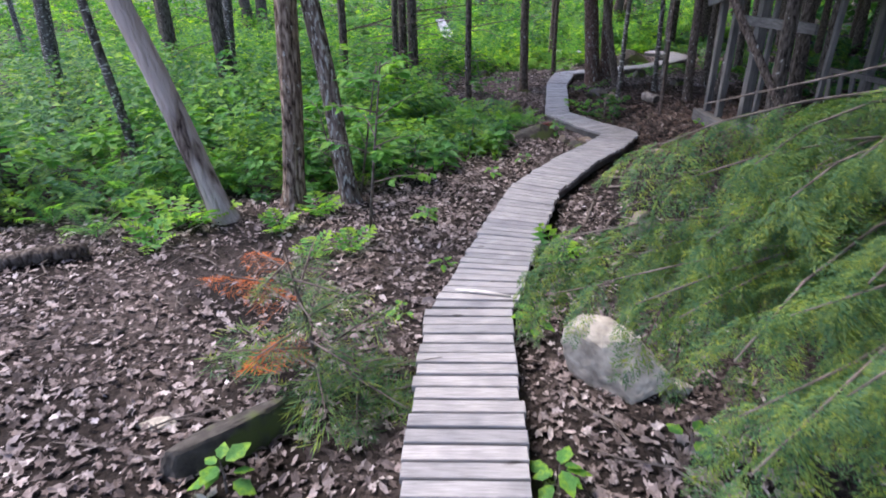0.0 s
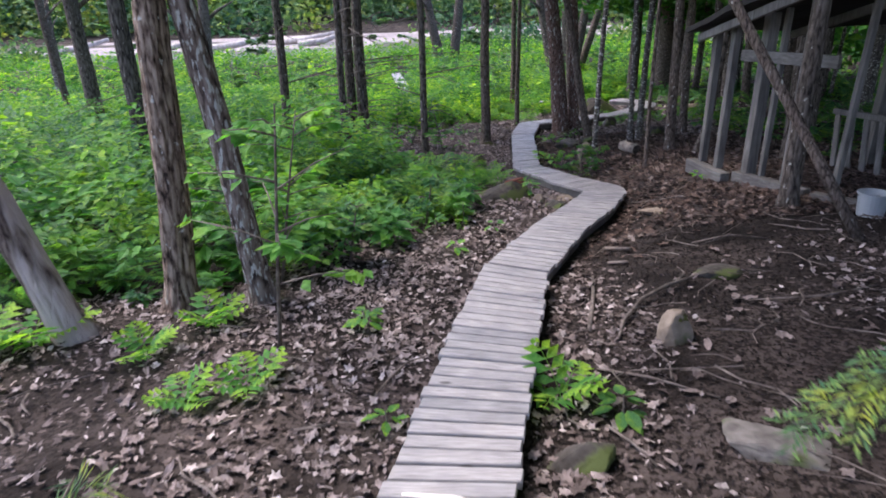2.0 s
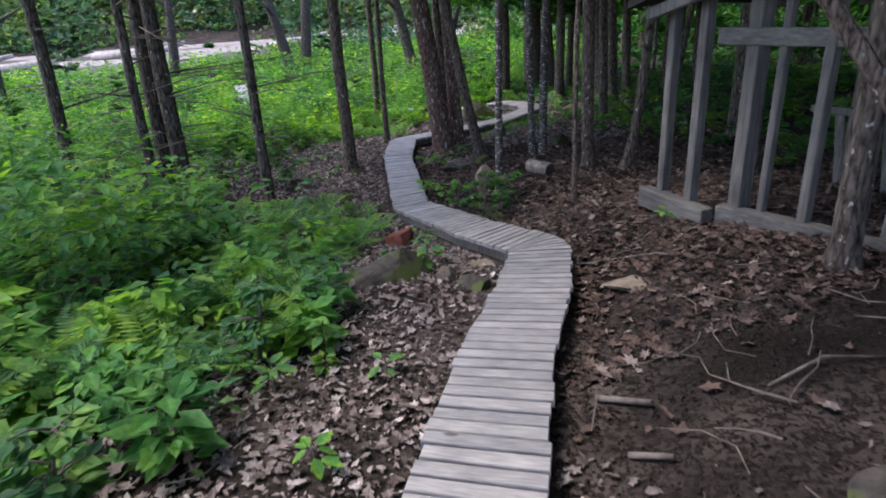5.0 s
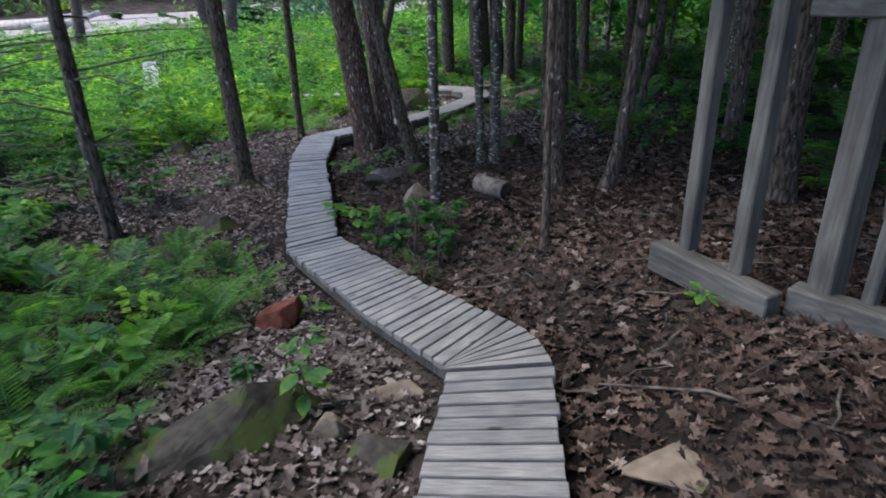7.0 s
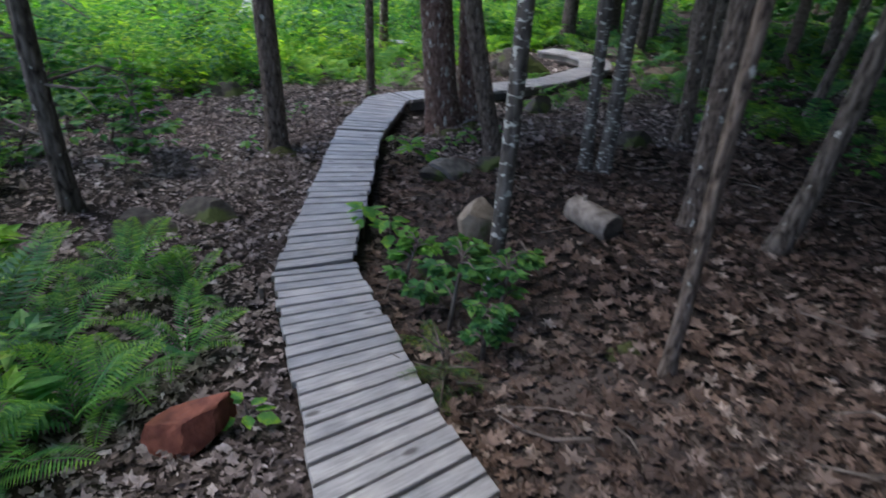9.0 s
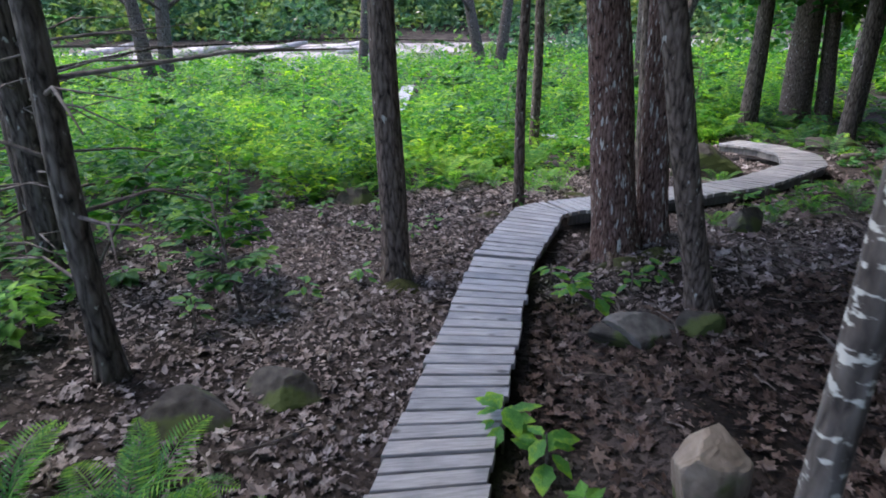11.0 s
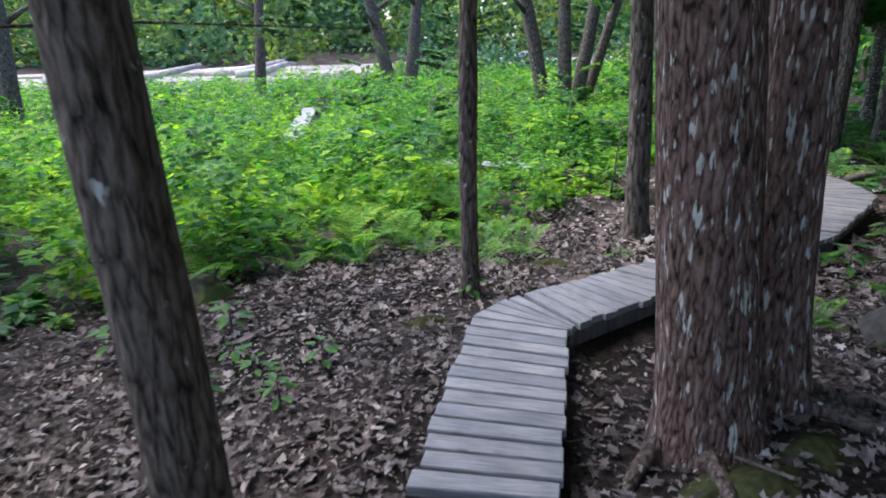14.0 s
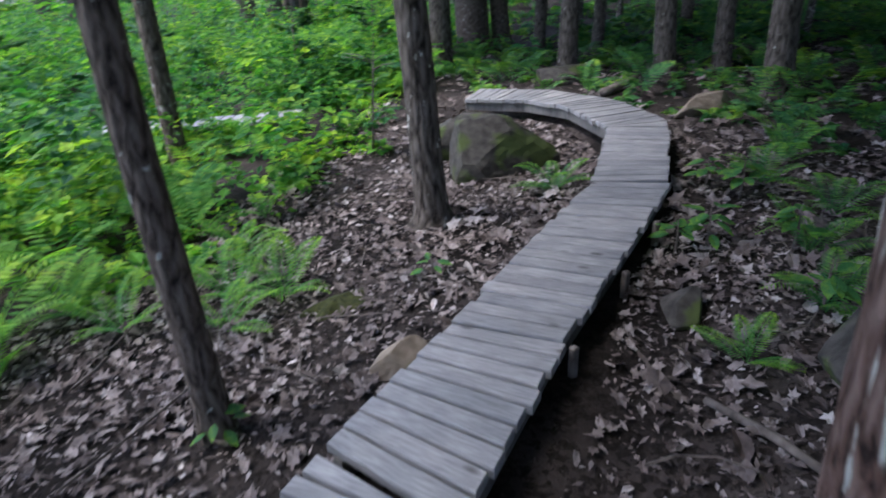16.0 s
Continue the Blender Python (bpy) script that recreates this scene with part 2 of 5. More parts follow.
GRAVEL = plain_material("pale_gravel", (0.17, 0.145, 0.138), (0.36, 0.315, 0.305), 0.9, 3)
PAINTED = plain_material("pale_bucket", (0.3, 0.32, 0.33), (0.45, 0.47, 0.48), 0.5, 4)
WATER, _n, _l, _b = mat("river_water", 0.35, 0.2)
_b.inputs["Base Color"].default_value = (0.07, 0.055, 0.045, 1)


# ---- mesh helpers ----
def link(name, verts, faces, material, parent=None, smooth=False):
    me = bpy.data.meshes.new(name)
    me.from_pydata(verts if isinstance(verts, list) else np.asarray(verts).tolist(), [], faces if isinstance(faces, list) else np.asarray(faces).tolist())
    me.materials.append(material)
    if smooth:
        me.shade_smooth()
    ob = new(name, me)
    if parent is not None:
        ob.parent = parent
    return ob


def part(name, bm, material, parent, label=""):
    me = bpy.data.meshes.new(name)
    bm.to_mesh(me)
    bm.free()
    me.materials.append(material)
    ob = new(name, me)
    ob.parent = parent
    return tagged(ob, label)


def thing(name, m, label, category, group=""):
    ob = new(name)
    ob.matrix_world = m
    return tagged(ob, label, category, group)


def smooth01(a):
    a = np.clip(a, 0, 1)
    return a * a * (3 - 2 * a)


CENTRE = [(-.06, -1.0, -.03), (.06, 1.49, -.24), (.13, 2.96, -.40), (.61, 4.56, -.585), (.95, 5.70, -.725), (1.61, 6.95, -.865), (2.13, 7.75, -.97),
          (2.56, 8.55, -1.05), (2.42, 9.64, -1.21), (2.20, 11.27, -1.42), (2.63, 13.72, -1.415), (3.02, 14.95, -1.44), (3.75, 15.25, -1.465),
          (4.6, 15.87, -1.53), (5.55, 16.4, -1.55), (6.5, 17.1, -1.57), (6.95, 18.1, -1.63), (7.0, 18.9, -1.69), (6.7, 19.6, -1.72)]


def path_distance(x, y):
    best, bz = np.full(np.shape(x), 9.0), np.zeros(np.shape(x))
    for (ax, ay, az), (bx, by, cz) in zip(CENTRE, CENTRE[1:]):
        dx, dy = bx - ax, by - ay
        u = np.clip(((x - ax) * dx + (y - ay) * dy) / (dx * dx + dy * dy), 0, 1)
        d = np.hypot(x - ax - u * dx, y - ay - u * dy)
        bz = np.where(d < best, az + u * (cz - az), bz)
        best = np.minimum(best, d)
    return best, bz


def ground(x, y):
    """Height of the forest floor: a slope down to the river flat, with a hollow by the boards."""
    x, y = np.asarray(x, float), np.asarray(y, float)
    yy = np.where(y < 21, y, 21 + 8 * (1 - np.exp(-np.clip(y - 21, 0, 400) / 8)))
    yy = np.maximum(yy, -12)
    z = -.27 - .0875 * yy
    for cx, cy, a, r in ((1.7, 10.6, -.22, 1.2), (.9, 13.6, -.10, 1.4), (3.5, 13.9, .10, .8), (4.5, 7.5, .08, 1.6), (-1.5, 8.5, -.12, 2.0)):
        z = z + a * np.exp(-((x - cx) ** 2 + (y - cy) ** 2) / (2 * r * r))
    z = z + .018 * np.sin(2.1 * x + 1.3 * y) * np.cos(1.7 * y - .8 * x) + .011 * np.sin(5.3 * x - 2.2 * y) * np.sin(4.1 * y + 1.0)
    d, bz = path_distance(x, y)
    w = smooth01(1 - (d - .35) / .85)
    z = z + w * (np.minimum(z, bz - .14) - z)
    return z - .6 * smooth01((y - 50) / 8) + 3.2 * smooth01((y - 104) / 16)


def gz(x, y):
    return float(ground(x, y))


def leaf_quads(p, d, n, length, width, fold=0.25):
    """Folded pointed leaves: base p, direction d, face normal n."""
    d = d / np.linalg.norm(d, axis=1, keepdims=True)
    s = np.cross(d, n)
    s = s / (np.linalg.norm(s, axis=1, keepdims=True) + 1e-9)
    u = np.cross(s, d)
    length, width = length[:, None], width[:, None]
    mid = p + d * length * .45
    v = np.stack([p, mid + s * width / 2 + u * width * fold, p + d * length, mid - s * width / 2 + u * width * fold], 1).reshape(-1, 3)
    k = np.arange(len(p))[:, None] * 4
    f = np.concatenate([k + [[0, 1, 2]], k + [[0, 2, 3]]], 0)
    return v, f


def join(chunks):
    vs, fs, off = [], [], 0
    for v, f in chunks:
        vs.append(v)
        fs.append(np.asarray(f) + off)
        off += len(v)
    return np.concatenate(vs), np.concatenate(fs)


def tube(points, radii, sides=8, wob=0.0, rng=None):
    """A tapering round limb through the points."""
    pts = [Vector(p) for p in points]
    v, f = [], []
    for i, p in enumerate(pts):
        d = (pts[min(i + 1, len(pts) - 1)] - pts[max(i - 1, 0)]).normalized()
        a = d.cross(Vector((0.3, 1, 0.2))).normalized()
        b = d.cross(a)
        for k in range(sides):
            th = 2 * math.pi * k / sides
            r = radii[i] * (1 + (rng.uniform(-wob, wob) if rng else 0))
            v.append(p + (a * math.cos(th) + b * math.sin(th)) * r)
    for i in range(len(pts) - 1):
        for k in range(sides):
            q = i * sides
            f.append((q + k, q + (k + 1) % sides, q + sides + (k + 1) % sides, q + sides + k))
    f.append(tuple(range(sides))[::-1])
    f.append(tuple(range((len(pts) - 1) * sides, len(pts) * sides)))
    return [tuple(q) for q in v], f


def block(a, b, w, h, up=(0, 0, 1), bevel=0.008):
    """A squared timber from a to b."""
    a, b = Vector(a), Vector(b)
    d = (b - a).normalized()
    s = d.cross(Vector(up)).normalized()
    u = s.cross(d)
    bm = bmesh.new()
    vs = [bm.verts.new(p + s * i * w / 2 + u * j * h / 2) for p in (a, b) for i, j in ((-1, -1), (1, -1), (1, 1), (-1, 1))]
    for q in ((0, 1, 2, 3), (7, 6, 5, 4), (0, 4, 5, 1), (1, 5, 6, 2), (2, 6, 7, 3), (3, 7, 4, 0)):
        bm.faces.new([vs[k] for k in q])
    bmesh.ops.recalc_face_normals(bm, faces=bm.faces)
    if bevel:
        bmesh.ops.bevel(bm, geom=bm.edges[:], offset=bevel, segments=1, affect="EDGES")
    return bm


# ---- ground, water ----
fine_x = np.arange(-9, 10.01, 0.11)
fine_y = np.arange(-3, 23.01, 0.11)
far = np.array([1, 2.2, 3.6, 5.2, 7.2, 9.6, 12.5, 16, 20, 25, 31, 38, 46, 56, 70, 90, 120, 180, 300, 600, 1500])
gx = np.concatenate([-9 - far[::-1], fine_x, fine_x[-1] + far])
gy = np.concatenate([-3 - far[::-1], fine_y, fine_y[-1] + far])
X, Y = np.meshgrid(gx, gy)
Z = ground(X, Y)
nx, ny = len(gx), len(gy)
idx = np.arange(nx * ny).reshape(ny, nx)
quads = np.stack([idx[:-1, :-1], idx[:-1, 1:], idx[1:, 1:], idx[1:, :-1]], -1).reshape(-1, 4)
GROUND = tagged(link("ground", np.stack([X, Y, Z], -1).reshape(-1, 3), quads, SOIL, None, True),
                "dark forest soil under brown fallen leaves", "ground", kind="structure")
tagged(link("water", [(-260, 51, -3.05), (260, 51, -3.05), (260, 112, -3.05), (-260, 112, -3.05)], [(0, 1, 2, 3)], WATER),
       "shallow pale river beyond the meadow", "river", kind="structure")


# ---- boardwalk ----
def boardwalk(label, left, right, first=0.0, pitch=0.1, posts=()):
    """Planks between a left and a right edge line, each a piece of its own, on two stringers."""
    rng = random.Random(len(left) * 31 + int(left[0][1] * 100))
    ob = thing("boardwalk", pose(0, 0, 0), label, "boardwalk", "boardwalk sections")
    L, R = [Vector(p) for p in left], [Vector(p) for p in right]
    for (a, b), (c, d) in zip(zip(L, L[1:]), zip(R, R[1:])):
        span = max((b - a).length, (d - c).length)
        n = max(1, round(span / pitch))
        for i in range(n):
            u0, u1 = i / n, (i + 1) / n
            g = 0.015 / max(span / n, 0.03)
            u0 += (u1 - u0) * g * 0.5
            u1 -= (u1 - u0) * g * 0.5
            p = [a.lerp(b, u0), c.lerp(d, u0), c.lerp(d, u1), a.lerp(b, u1)]
            s = (p[1] - p[0]).normalized()
            e0, e1, dz = rng.uniform(-.012, .012), rng.uniform(-.012, .012), rng.uniform(-.004, .004)
            p = [p[0] + s * e0, p[1] + s * e1, p[2] + s * e1, p[3] + s * e0]
            mid = sum(p, Vector()) / 4
            yaw = math.atan2(s.y, s.x)
            inv = Matrix.Rotation(-yaw, 4, "Z")
            q = [inv @ (k - mid) for k in p]
            top = [(k.x, k.y, k.z + dz + rng.uniform(-.0015, .0015)) for k in q]
            ins = [(k[0] * .985, k[1] * .93, k[2]) for k in top]
            low = [(k[0], k[1], k[2] - .006) for k in top]
            bot = [(k[0], k[1], k[2] - .036) for k in top]
            fs = [(0, 1, 2, 3)] + [(j, j + 4, (j + 1) % 4 + 4, (j + 1) % 4) for j in range(4)]
            fs += [(j + 4, j + 8, (j + 1) % 4 + 8, (j + 1) % 4 + 4) for j in range(4)] + [(11, 10, 9, 8)]
            pl = link("plank", ins + low + bot, fs, WOOD, ob)
            pl.matrix_local = Matrix.Translation(mid) @ Matrix.Rotation(yaw, 4, "Z")
    for line, other in ((L, R), (R, L)):
        for (a, b), (c, d) in zip(zip(line, line[1:]), zip(other, other[1:])):
            if (b - a).length < 0.3:
                continue
            i0, i1 = a + (c - a).normalized() * .05, b + (d - b).normalized() * .05
            part("stringer", block(i0 - Vector((0, 0, .085)), i1 - Vector((0, 0, .085)), .04, .09, bevel=.004), TIMBER, ob)
    for x, y, z in posts:
        part("post", block((x, y, gz(x, y) - .1), (x, y, z), .032, .03, up=(0, 1, 0), bevel=.006), TWIG, ob, "short brown support post")
    return ob


boardwalk("narrow grey weathered plank boardwalk over fallen leaves", [(-.30, -1.2, -.02), (-.18, 1.5, -.24), (-.11, 2.98, -.40)], [(.20, -1.2, -.02), (.30, 1.48, -.24), (.38, 2.95, -.395)])
boardwalk("narrow grey weathered plank boardwalk over fallen leaves", [(-.07, 3.02, -.415), (.38, 4.68, -.60), (.74, 5.86, -.735)], [(.41, 2.97, -.405), (.84, 4.46, -.57), (1.17, 5.57, -.715)])
boardwalk("straight grey weathered plank boardwalk beside a shed", [(.76, 5.90, -.75), (1.4, 7.07, -.88), (1.92, 7.86, -.975), (2.33, 8.56, -1.055)], [(1.19, 5.62, -.73), (1.84, 6.80, -.855), (2.38, 7.62, -.96), (2.80, 8.38, -1.04)], posts=[(2.86, 8.36, -1.10)])
boardwalk("grey plank boardwalk fanning round a corner", [(2.33, 8.60, -1.06), (2.34, 8.62, -1.062), (2.35, 8.64, -1.065), (2.18, 9.53, -1.20), (1.96, 11.10, -1.41), (1.96, 11.16, -1.415)], [(2.81, 8.42, -1.045), (2.88, 8.66, -1.07), (2.84, 8.92, -1.095), (2.66, 9.75, -1.22), (2.44, 11.15, -1.41), (2.43, 11.24, -1.418)], posts=[(1.90, 11.05, -1.44)])
boardwalk("straight silvery plank boardwalk through a leaf-strewn hollow", [(1.96, 11.20, -1.42), (2.41, 13.79, -1.42)], [(2.42, 11.28, -1.42), (2.84, 13.66, -1.41)])
boardwalk("grey plank boardwalk fanning round a big tree", [(2.42, 13.83, -1.422), (2.80, 15.04, -1.44), (2.96, 15.22, -1.455), (3.10, 15.31, -1.46)], [(2.86, 13.70, -1.412), (3.22, 14.78, -1.42), (3.24, 14.80, -1.422), (3.27, 14.82, -1.424)])
boardwalk("long grey plank boardwalk raised on short posts", [(3.13, 15.33, -1.465), (3.80, 15.68, -1.50), (4.38, 16.03, -1.54), (5.40, 16.55, -1.57)], [(3.29, 14.84, -1.426), (4.04, 15.31, -1.48), (4.62, 15.62, -1.515), (5.70, 16.20, -1.55)], posts=[(4.06, 15.28, -1.49), (4.66, 15.59, -1.525), (5.2, 15.88, -1.54)])
boardwalk("grey plank boardwalk turning back round a boulder", [(5.40, 16.56, -1.572), (6.34, 17.35, -1.58), (6.36, 17.38, -1.582), (6.38, 17.42, -1.585), (6.71, 18.24, -1.64), (6.70, 18.85, -1.69), (6.35, 19.4, -1.72)], [(5.74, 16.25, -1.552), (6.55, 16.92, -1.545), (6.78, 17.12, -1.56), (6.88, 17.3, -1.57), (7.20, 18.05, -1.63), (7.20, 18.98, -1.69), (6.8, 19.75, -1.735)])


# ---- trees ----
def shade_crown_mesh(name, seed, n=1000, r=2.4, h=3.6, size=0.27):
    rng = np.random.default_rng(seed)
    hubs = rng.normal(size=(26, 3)) * [r * .5, r * .5, h * .3]
    c = hubs[rng.integers(0, 26, n)] + rng.normal(size=(n, 3)) * .42
    c[:, 2] = np.maximum(c[:, 2], -1.5 + .3 * rng.uniform(size=n))
    d = rng.normal(size=(n, 3)) * [1, 1, .45]
    nn = rng.normal(size=(n, 3)) * .5 + [0, 0, 1]
    v, f = leaf_quads(c, d, nn, size * rng.uniform(.7, 1.5, n), size * rng.uniform(.5, 1.0, n))
    me = bpy.data.meshes.new(name)
    me.from_pydata(v.tolist(), [], f.tolist())
    me.materials.append(CANOPY)
    return me


SHADE_CROWNS = [shade_crown_mesh("shade_crown", 3 + k) for k in range(3)]


def tree(x, y, r, lx=0.0, ly=0.0, bark=None, kind="tree", label="", h=7.5, shade_crown=True, flare=1.35, bend=0.0, limbs=2, category="tree", ridges=0.0, dead=0, flare_h=0.09, over=()):
    """A leaning, tapering trunk with root flare, limbs and overhead crowns of loose leaves, added to shade the floor.
    """
    bark = bark or BARK
    rng = random.Random(int(x * 977 + y * 131))
    z = gz(x, y)
    ob = thing(kind, pose(x, y, z), label or "slim grey-barked forest tree in leaf litter", category, "forest trees")
    zs = [-.25, 0, .06, .16, .4, .9, 1.5, 2.2, 3.2, 4.5, 6.0, h]
    if ridges:
        zs = [-.25] + [.035 * k for k in range(72)] + [3.2, 4.5, 6.0, h]
    pts, rad = [], []
    ph = rng.uniform(0, 6)
    for s in zs:
        wob = .012 * math.sin(2.2 * s + ph) * min(1, max(s, 0))
        pts.append((lx * s + wob + bend * math.exp(-max(s, 0) * 3.0), ly * s + wob * .6, s))
        k = 1 - .62 * max(s, 0) / h
        rad.append(r * (k + (flare - 1) * math.exp(-max(s, 0) / flare_h)))
    if ridges:
        v, f = tube(pts, rad, 64)
        out = []
        for i, q in enumerate(v):
            c = Vector(pts[i // 64])
            d = Vector(q) - c
            a = 2 * math.pi * (i % 64) / 64
            w = Vector((math.cos(a) * 9, math.sin(a) * 9, c.z * 3.2 + x))
            k = 1 - ridges * abs(noise.noise(w)) * 1.1 + ridges * noise.noise(w * .35) * .6
            if c.z < .35:
                k += .1 * max(0, math.cos(a * 4 + x)) * math.exp(-max(c.z, 0) / .11)
            out.append(tuple(c + d * k))
        v = out
    else:
        v, f = tube(pts, rad, 16, .045, rng)
    link("trunk", v, f, bark, ob, True)
    for i in range(limbs):
        s = rng.uniform(3.0, 5.2)
        a = rng.uniform(0, 6.28)
        b0 = Vector((lx * s, ly * s, s))
        L = rng.uniform(1.0, 1.9)
        e = b0 + Vector((math.cos(a) * L, math.sin(a) * L, L * .6))
        v, f = tube([b0, b0.lerp(e, .5) + Vector((0, 0, .08)), e], [r * .35, r * .24, r * .1], 6)
        link("limb", v, f, bark, ob, True)
    for i in range(dead):
        s = rng.uniform(.3, 2.6)
        a = rng.uniform(0, 6.28)
        L = rng.uniform(.4, 1.4)
        b0 = Vector((lx * s, ly * s, s))
        e = b0 + Vector((math.cos(a) * L, math.sin(a) * L, rng.uniform(-.25, .2)))
        q = b0.lerp(e, .55) + Vector((rng.uniform(-.08, .08), rng.uniform(-.08, .08), rng.uniform(0, .1)))
        v, f = tube([b0, q, e], [.012, .008, .003], 5)
        link("dead_branch", v, f, TWIG, ob, True)
        e2 = q + Vector((math.cos(a + .7) * L * .4, math.sin(a + .7) * L * .4, rng.uniform(-.1, .1)))
        v, f = tube([q, q.lerp(e2, .5), e2], [.005, .003, .0015], 4)
        link("dead_twig", v, f, TWIG, ob, True)
    # crowns sit above the view, kept or left out by where shade is wanted
    if shade_crown and not (x < 4.6 and y > 14.5) and not (x < 0 and y < 13.9 and not (x < -7.5 and y > 7)) and not (r < .085 and 0 < x < 6 and 7 < y < 14) and not (-12 < x < 0 and 14 < y < 24) and y < 31:
        c = new("shade_crown", SHADE_CROWNS[rng.randrange(3)])
        c.parent = ob
        c.matrix_local = pose(lx * 6.2, ly * 6.2, 6.4 + rng.uniform(-.5, .8), 0, 0, rng.uniform(0, 360))
        # lower extra crowns thicken the shade over the right side
        if x > 3.0 and not (x < 4.7 and 7.2 < y < 14):
            c = new("shade_crown", SHADE_CROWNS[rng.randrange(3)])
            c.parent = ob
            c.matrix_local = pose(lx * 5 + rng.uniform(-1, 1), ly * 5 + rng.uniform(-1, 1), 4.9 + rng.uniform(-.3, .5), 0, 0, rng.uniform(0, 360))
        if 7.0 < x < 16 and 9 < y < 28:
            c = new("shade_crown", SHADE_CROWNS[rng.randrange(3)])
            c.parent = ob
            c.matrix_local = pose(lx * 4 + rng.uniform(-1, 1), ly * 4 + rng.uniform(-1, 1), 4.1 + rng.uniform(-.3, .5), 0, 0, rng.uniform(0, 360))
    # further unseen crowns, offset from the trunk to shade chosen spots
    for ox, oy, oz in over:
        c = new("shade_crown", SHADE_CROWNS[rng.randrange(3)])
        c.parent = ob
        c.matrix_local = pose(ox, oy, oz, 0, 0, rng.uniform(0, 360))
    return ob


tree(-1.99, 5.12, .105, -.25, -.03, BARK_BARE, label="leaning dead trunk, half stripped to pale wood", shade_crown=False, limbs=0, ridges=.1)
tree(-1.42, 5.43, .107, .09, .01, BARK_SHAG, label="brown tree with shaggy peeling bark and a burl", ridges=.2)
tree(-.89, 5.54, .09, -.10, -.016, BARK_FLAKE, label="grey-brown tree with flaking bark", ridges=.15)
tree(-3.57, 6.89, .055, -.057, -.03, BARK_BIRCH, label="thin mottled pale sapling among ferns")
tree(-4.25, 5.74, .085, -.066, -.05, BARK)
tree(-4.04, 11.8, .15, .01, 0, BARK, dead=4, over=((1.2, -.8, 6.6),))
tree(-4.4, 13.2, .11, .08, .03, BARK_BIRCH)
tree(-7.6, 12.2, .15, .1, .06, BARK_BIRCH)
tree(-7.4, 17.6, .2, 0, 0, BARK)
tree(-8.3, 19.4, .18, .03, .02, BARK)
tree(-7.0, 20.2, .13, .08, .03, BARK)
tree(-5.6, 16.9, .16, .03, .01, BARK)
tree(1.86, 13.63, .098, -.005, 0, BARK_RED, label="straight brown-barked young maple beside the boards", ridges=.05)
tree(-.90, 13.31, .072, .015, .01, BARK, dead=18)
tree(-.80, 13.75, .10, .03, .03, BARK, dead=18)
tree(-.55, 13.55, .115, .01, .01, BARK, dead=18)
tree(.58, 12.22, .066, 0, 0, BARK, label="slender dark trunk with dead lower twigs", dead=10)
tree(3.13, 10.74, .044, .022, -.007, BARK_BIRCH, label="thin pale birch sapling with dark bands")
tree(4.35, 12.39, .05, -.032, .015, BARK_BIRCH)
tree(4.47, 12.31, .06, .011, -.005, BARK_BIRCH)
tree(4.53, 11.12, .08, -.03, .02, BARK_RED)
tree(3.56, 9.72, .028, -.009, .007, BARK_RED, label="very thin brown sapling in leaf litter", h=5.5)
tree(4.92, 10.7, .06, .03, -.03, BARK, label="young tree with a trunk curved at its foot", bend=-.14)
tree(5.78, 13.33, .075, -.03, .02, BARK_RED)
tree(3.73, 12.90, .075, -.25, -.10, BARK_RED, label="slim grey trunk leaning towards the boards", shade_crown=False, ridges=.05)
tree(2.90, 15.76, .055, .004, 0, BARK_RED, label="slim dark trunk beside the boardwalk", ridges=.05, over=((0, -.8, 6.3),))
tree(3.40, 19.04, .08, .005, 0, BARK_RED)
tree(4.50, 17.0, .098, -.04, .02, BARK, label="grey trunk with spreading roots beside a boulder", flare=1.6, over=((-.6, -.8, 6.5),))
tree(3.51, 14.04, .17, -.115, .02, BARK_OAK, kind="oak_tree", label="large furrowed trunk with pale lichen patches", flare=1.3, limbs=4, ridges=.06, flare_h=.13)
tree(3.8, 14.15, .115, -.05, .03, BARK_OAK, kind="oak_tree", label="second large furrowed trunk rising from one base", flare=1.45, limbs=3, ridges=.06, flare_h=.16)
tree(10.4, 25.1, .36, -.02, .02, BARK_RED, label="stout dark reddish trunk at the wood's edge")
tree(11.0, 24.9, .2, -.06, .05, BARK_RED)
tree(11.1, 23.8, .126, .02, -.02, BARK)
tree(11.5, 22.6, .118, .01, -.01, BARK)
tree(9.85, 19.68, .15, -.05, .06, BARK)
tree(8.9, 17.5, .14, -.04, .06, BARK)
# its four offset crowns are added out of view to darken the soil
tree(3.84, 6.92, .085, -.01, .02, BARK, label="stout grey trunk standing against the shed", over=((-1.3, -.6, 5.6), (-2.3, -1.4, 6.3), (-1.1, -2.6, 5.7), (-.4, -1.4, 5.2)))
tree(8.55, 23.4, .2, 0, 0, BARK)
tree(7.59, 15.76, .1, -.04, .03, BARK)
tree(9.27, 20.99, .15, .01, 0, BARK)
tree(10.4, 19.2, .125, -.04, .03, BARK)
tree(8.16, 14.41, .065, .1, -.08, BARK)
tree(13.3, 20.0, .14, -.03, .02, BARK)
# offset crowns here hang unseen to darken the shed side
tree(5.6, 9.6, .12, -.03, .03, BARK, over=((.8, -1.8, 5.6), (-.4, -3.0, 6.0)))
# the next three trees stand out of view, added to shade the soil
tree(4.4, 3.9, .12, 0, 0, BARK)
tree(5.4, 4.1, .13, 0, 0, BARK)
tree(3.9, 2.5, .1, 0, 0, BARK)
tree(7.2, 11.6, .1, .02, .03, BARK)
